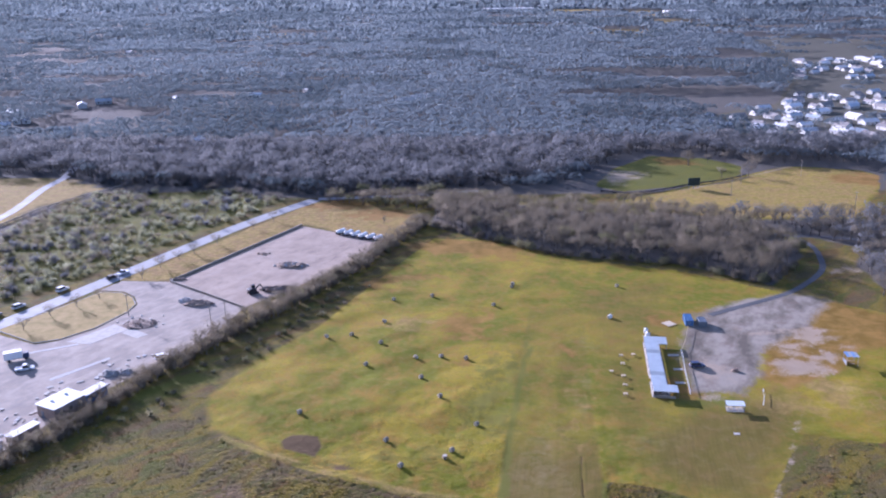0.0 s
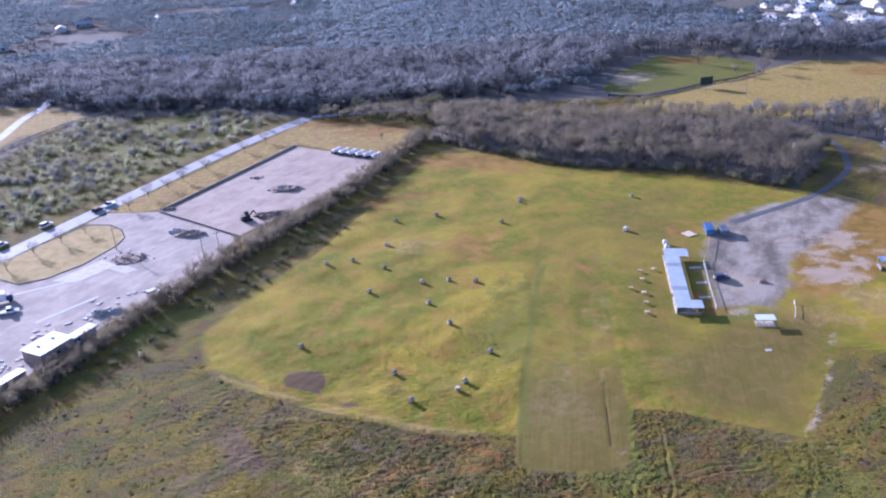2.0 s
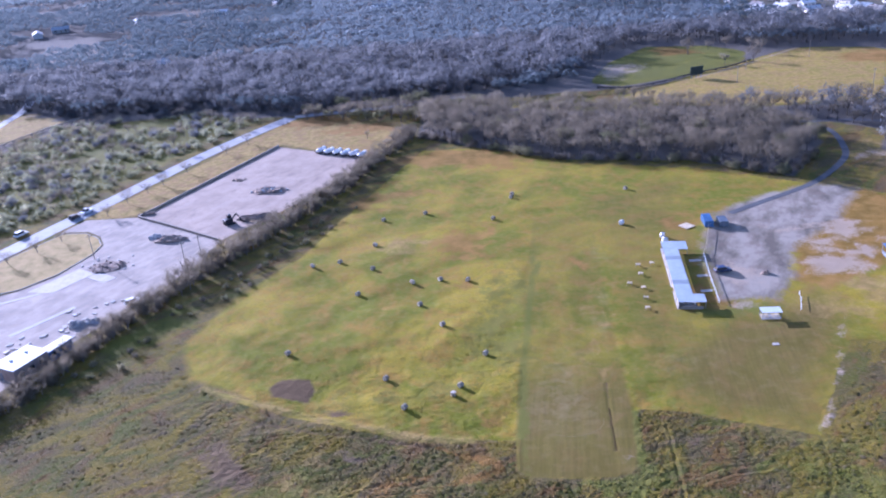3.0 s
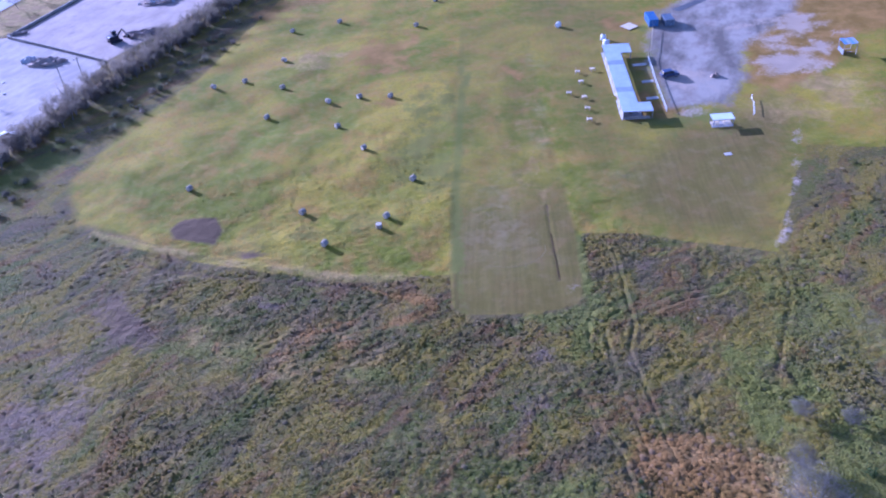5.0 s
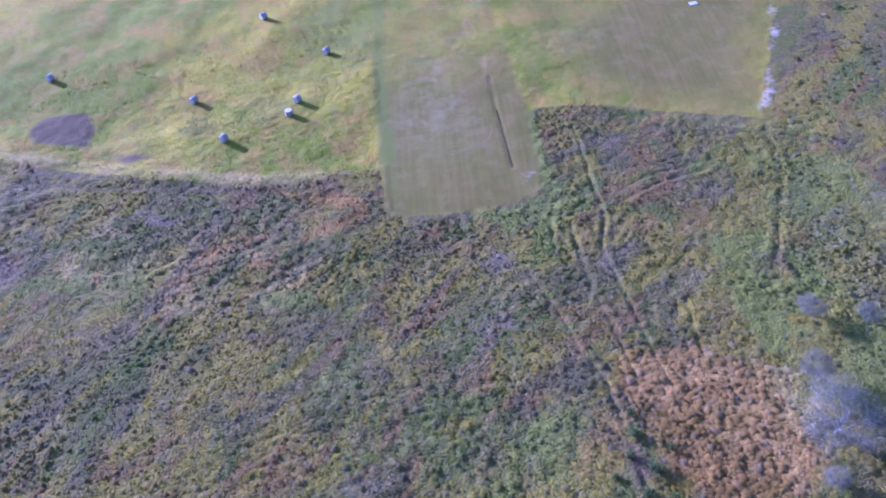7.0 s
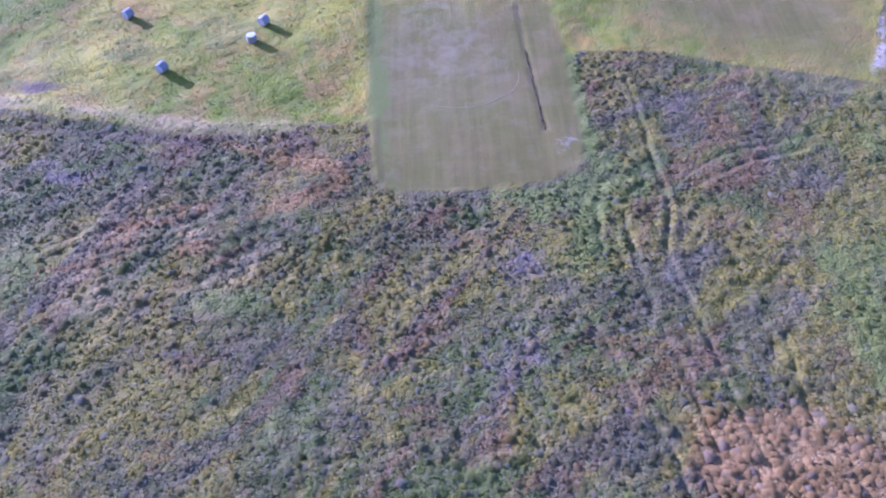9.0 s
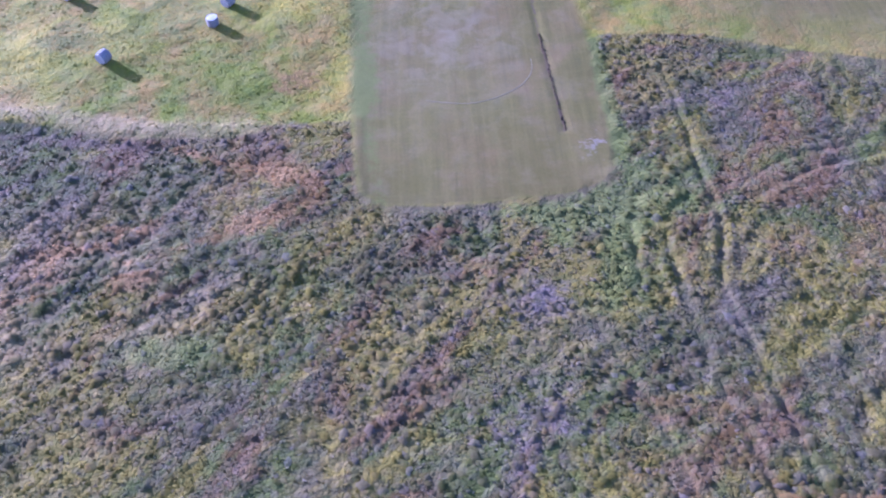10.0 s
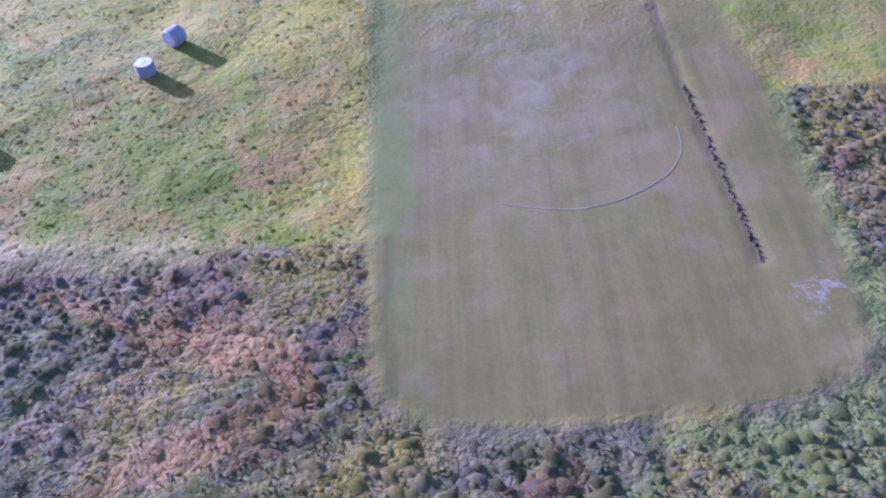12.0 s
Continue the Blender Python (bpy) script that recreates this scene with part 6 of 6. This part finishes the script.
KERB = thing("kerb", pose(0, 0, 0), "grey concrete kerb round the grass island", "kerb")
for (ax, ay), (bx, by) in zip(low, low[1:]):
    n = max(1, int(math.hypot(bx - ax, by - ay) / 2.4))
    for k in range(n):
        t = (k + 0.5) / n
        part("kerb_stone", box(bmesh.new(), ax + (bx - ax) * t, ay + (by - ay) * t, -0.05, math.hypot(bx - ax, by - ay) / n - 0.02, 0.24, 0.23, math.atan2(by - ay, bx - ax), 0.02), ASPHALT, KERB)
KERB["kind"] = "structure"


# ---- beyond the wood ----
slab("park_road", ribbon(smooth_line([(-226, 340), (-221, 404), (-222, 430), (-226, 462), (-226, 492), (-232, 520)], 6), 5, -0.1, 0.05), ASPHALT, "pale paved road through the dry clearing", "road")
rail_fence("boundary_fence", [(-216, 372), (-213.5, 390), (-203, 428), (-183, 467)], TIMBER, 5.0, "dark timber fence along the dry clearing", rails=(0.4, 0.9), width=0.3)

def scoreboard():
    root = thing("scoreboard", pose(137, 444, 0, 0, 0, 12), "dark scoreboard on posts behind the ball field", "scoreboard")
    part("panel", box(bmesh.new(), 0, 0, 1.8, 7.0, 0.3, 4.2, 0, 0.04), surface("dark_green_paint", (0.02, 0.035, 0.03), (0.035, 0.05, 0.045), 0.6, 0.6), root)
    for x in (-2.6, 0, 2.6):
        part("post", box(bmesh.new(), x, 0.25, -0.2, 0.25, 0.25, 2.4), GREY_STEEL, root)


scoreboard()
rail_fence("outfield_fence", [(86, 440), (100, 434), (120, 441), (138, 452), (158, 460), (175, 472)], DARK, 5.5, "dark low fence round the ball field", rails=(0.3, 0.8), width=0.35)


def house(label, w, d, h, seed):
    """A small house: walls, gabled roof, windows, door, chimney."""
    root = thing("house", pose(0, 0, -500), label, "house", "houses of the far estate")
    part("wall", box(bmesh.new(), 0, 0, 0, w, d, h), SIDING, root)
    bm = bmesh.new()
    o = 0.5
    prof = [(-d / 2 - o, h - 0.15), (0, h + d * 0.3), (d / 2 + o, h - 0.15), (0, h + d * 0.3 - 0.35)]
    ends = [[bm.verts.new((sx * (w / 2 + o), y, z)) for y, z in prof] for sx in (-1, 1)]
    for i in range(4):
        j = (i + 1) % 4
        bm.faces.new((ends[0][i], ends[0][j], ends[1][j], ends[1][i]))
    for e in ends:
        bm.faces.new(e)
    bmesh.ops.recalc_face_normals(bm, faces=bm.faces)
    roof = part("roof", bm, (SHINGLE, WHITE_ROOF, ROOF_METAL)[seed % 3], root)
    part("chimney", box(bmesh.new(), w * 0.25, d * 0.12, h + d * 0.12, 0.7, 0.7, 1.8), BRICK, roof)
    for s in (-1, 1):
        bm = bmesh.new()
        v = [bm.verts.new((s * w / 2, y, z)) for y, z in ((-d / 2, h), (d / 2, h), (0, h + d * 0.3 - 0.4))]
        bm.faces.new(v)
        part("gable", bm, SIDING, root)
        for k in (-0.3, 0.3):
            window = part("window", box(bmesh.new(), k * w, s * (d / 2 + 0.02), 1.0, 1.5, 0.08, 1.3), GLASS, root)
            part("sill", box(bmesh.new(), k * w, s * (d / 2 + 0.05), 0.9, 1.7, 0.16, 0.1), WHITE, window)
    part("door", box(bmesh.new(), 0.4, -d / 2 - 0.03, 0, 1.0, 0.08, 2.1), BRICK, root)
    return root


HOUSES = [house(("pale house with a grey shingle roof", "white-roofed pale house among bare trees", "pale house with a light metal roof")[k % 3], 11 + 1.5 * k, 7 + 0.6 * k, 2.9 + 0.4 * (k % 2), k) for k in range(5)]
MASTERS += HOUSES
house_rng = random.Random(21)
count = 0
for x, y in scatter(TOWN, 21, house_rng, 2):
    if y < 1100 and count < 190 and (y < 790 or house_rng.random() < 0.55) and not (690 > y and x > 330 and house_rng.random() < 0.3) and not (800 < y < 900):
        copy_thing(house_rng.choice(HOUSES), pose(x, y, 0, 0, 0, house_rng.choice((20, 25, 110, 118, 22)) + house_rng.uniform(-8, 8)) @ Matrix.Diagonal((0.8, 0.8, 0.8, 1)))
        count += 1
for x, y in [(house_rng.uniform(-330, -110), house_rng.uniform(530, 900)) for _ in range(14)] + [(-372, 735), (-350, 668), (-345, 690), (-22, 790), (-12, 796), (-2, 804), (-30, 776), (-38, 768), (-420, 900), (-180, 1000), (-330, 1050), (-390, 1180), (-250, 1250), (-480, 1330), (-60, 1130), (-560, 1480), (-240, 1500), (-380, 1560)]:
    copy_thing(house_rng.choice(HOUSES[1:3]), pose(x, y, 0, 0, 0, house_rng.uniform(0, 180)))


def depot(x, y, rz, w, d, label):
    root = thing("warehouse", pose(x, y, 0, 0, 0, rz), label, "warehouse", "far warehouses")
    part("wall", box(bmesh.new(), 0, 0, 0, w, d, 9), SIDING, root)
    part("roof", box(bmesh.new(), 0, 0, 9, w + 1, d + 1, 0.8), WHITE_ROOF, root)
    for k in range(6):
        part("bay_door", box(bmesh.new(), -w * 0.4 + k * w * 0.16, -d / 2 - 0.1, 0, w * 0.08, 0.3, 5), GREY_STEEL, root)


depot(205, 2600, 2, 150, 60, "long white-roofed warehouse far beyond the woods")
depot(390, 2760, -3, 170, 70, "very long white-roofed warehouse far beyond the woods")
depot(640, 2300, 8, 90, 40, "white-roofed warehouse far beyond the woods")


# ---- the pale bare tree and shrubs in the rough meadow ----
GREY_TREE = make_tree(77, 6.2, 4.6, PALE_BARK, PALE_TWIG, "pale grey leafless tree in the rough meadow", 24, 0.02, 1.15, stems=3)
MASTERS.append(GREY_TREE)
plant_at(GREY_TREE, 50.6, 103.6, 0.95)
plant_at(GREY_TREE, 52.5, 111.0, 0.45)
plant_at(GREY_TREE, 47.4, 98.6, 0.3)
plant_at(GREY_TREE, 56.5, 119.5, 0.36)
plant_at(GREY_TREE, 62.5, 116.5, 0.34)
for x, y, s in ((30.6, 112.4, 0.4), (29.8, 109.6, 0.55), (28.2, 107.2, 0.5), (30.4, 105.0, 0.7), (28.4, 102.6, 0.7), (31.0, 101.2, 0.6), (26.0, 105.2, 0.4), (55.0, 104.5, 0.9), (57.5, 101.0, 1.0), (53.8, 99.6, 0.8), (33.0, 107.0, 0.4), (60.5, 108, 0.7)):
    plant_at(SHRUB, x, y, s, "shrubs in the rough meadow")


# ---- loose debris in the service yard ----
def concrete_chunk(x, y, s, seed):
    rng = random.Random(seed)
    outline = [(math.cos(a) * s * rng.uniform(0.6, 1.1), math.sin(a) * s * rng.uniform(0.4, 0.8)) for a in (0.2, 1.4, 2.5, 3.6, 5.1)]
    root = thing("concrete_chunk", pose(x, y, 0.03, rng.uniform(-4, 4), rng.uniform(-4, 4), rng.uniform(0, 360)), "broken piece of pale concrete lying in the yard", "debris", "debris in the service yard")
    part("chunk", prism(outline, 0.0, 0.22), PALE_CONCRETE if seed % 3 else CONCRETE, root)


debris_rng = random.Random(21)
for k in range(64):
    t = debris_rng.random() ** 1.4
    concrete_chunk(-118 + 26 * t + debris_rng.uniform(-9, 4), 196 + 52 * t + debris_rng.uniform(-5, 5), debris_rng.uniform(0.45, 1.3), 300 + k)
for k in range(18):
    concrete_chunk(-104.5 + debris_rng.uniform(-9, 9), 268 + debris_rng.uniform(-6, 7), debris_rng.uniform(0.4, 0.9), 340 + k)

# the patterns that the copies were taken from
for master in MASTERS:
    for ob in [*master.children_recursive, master]:
        bpy.data.objects.remove(ob)
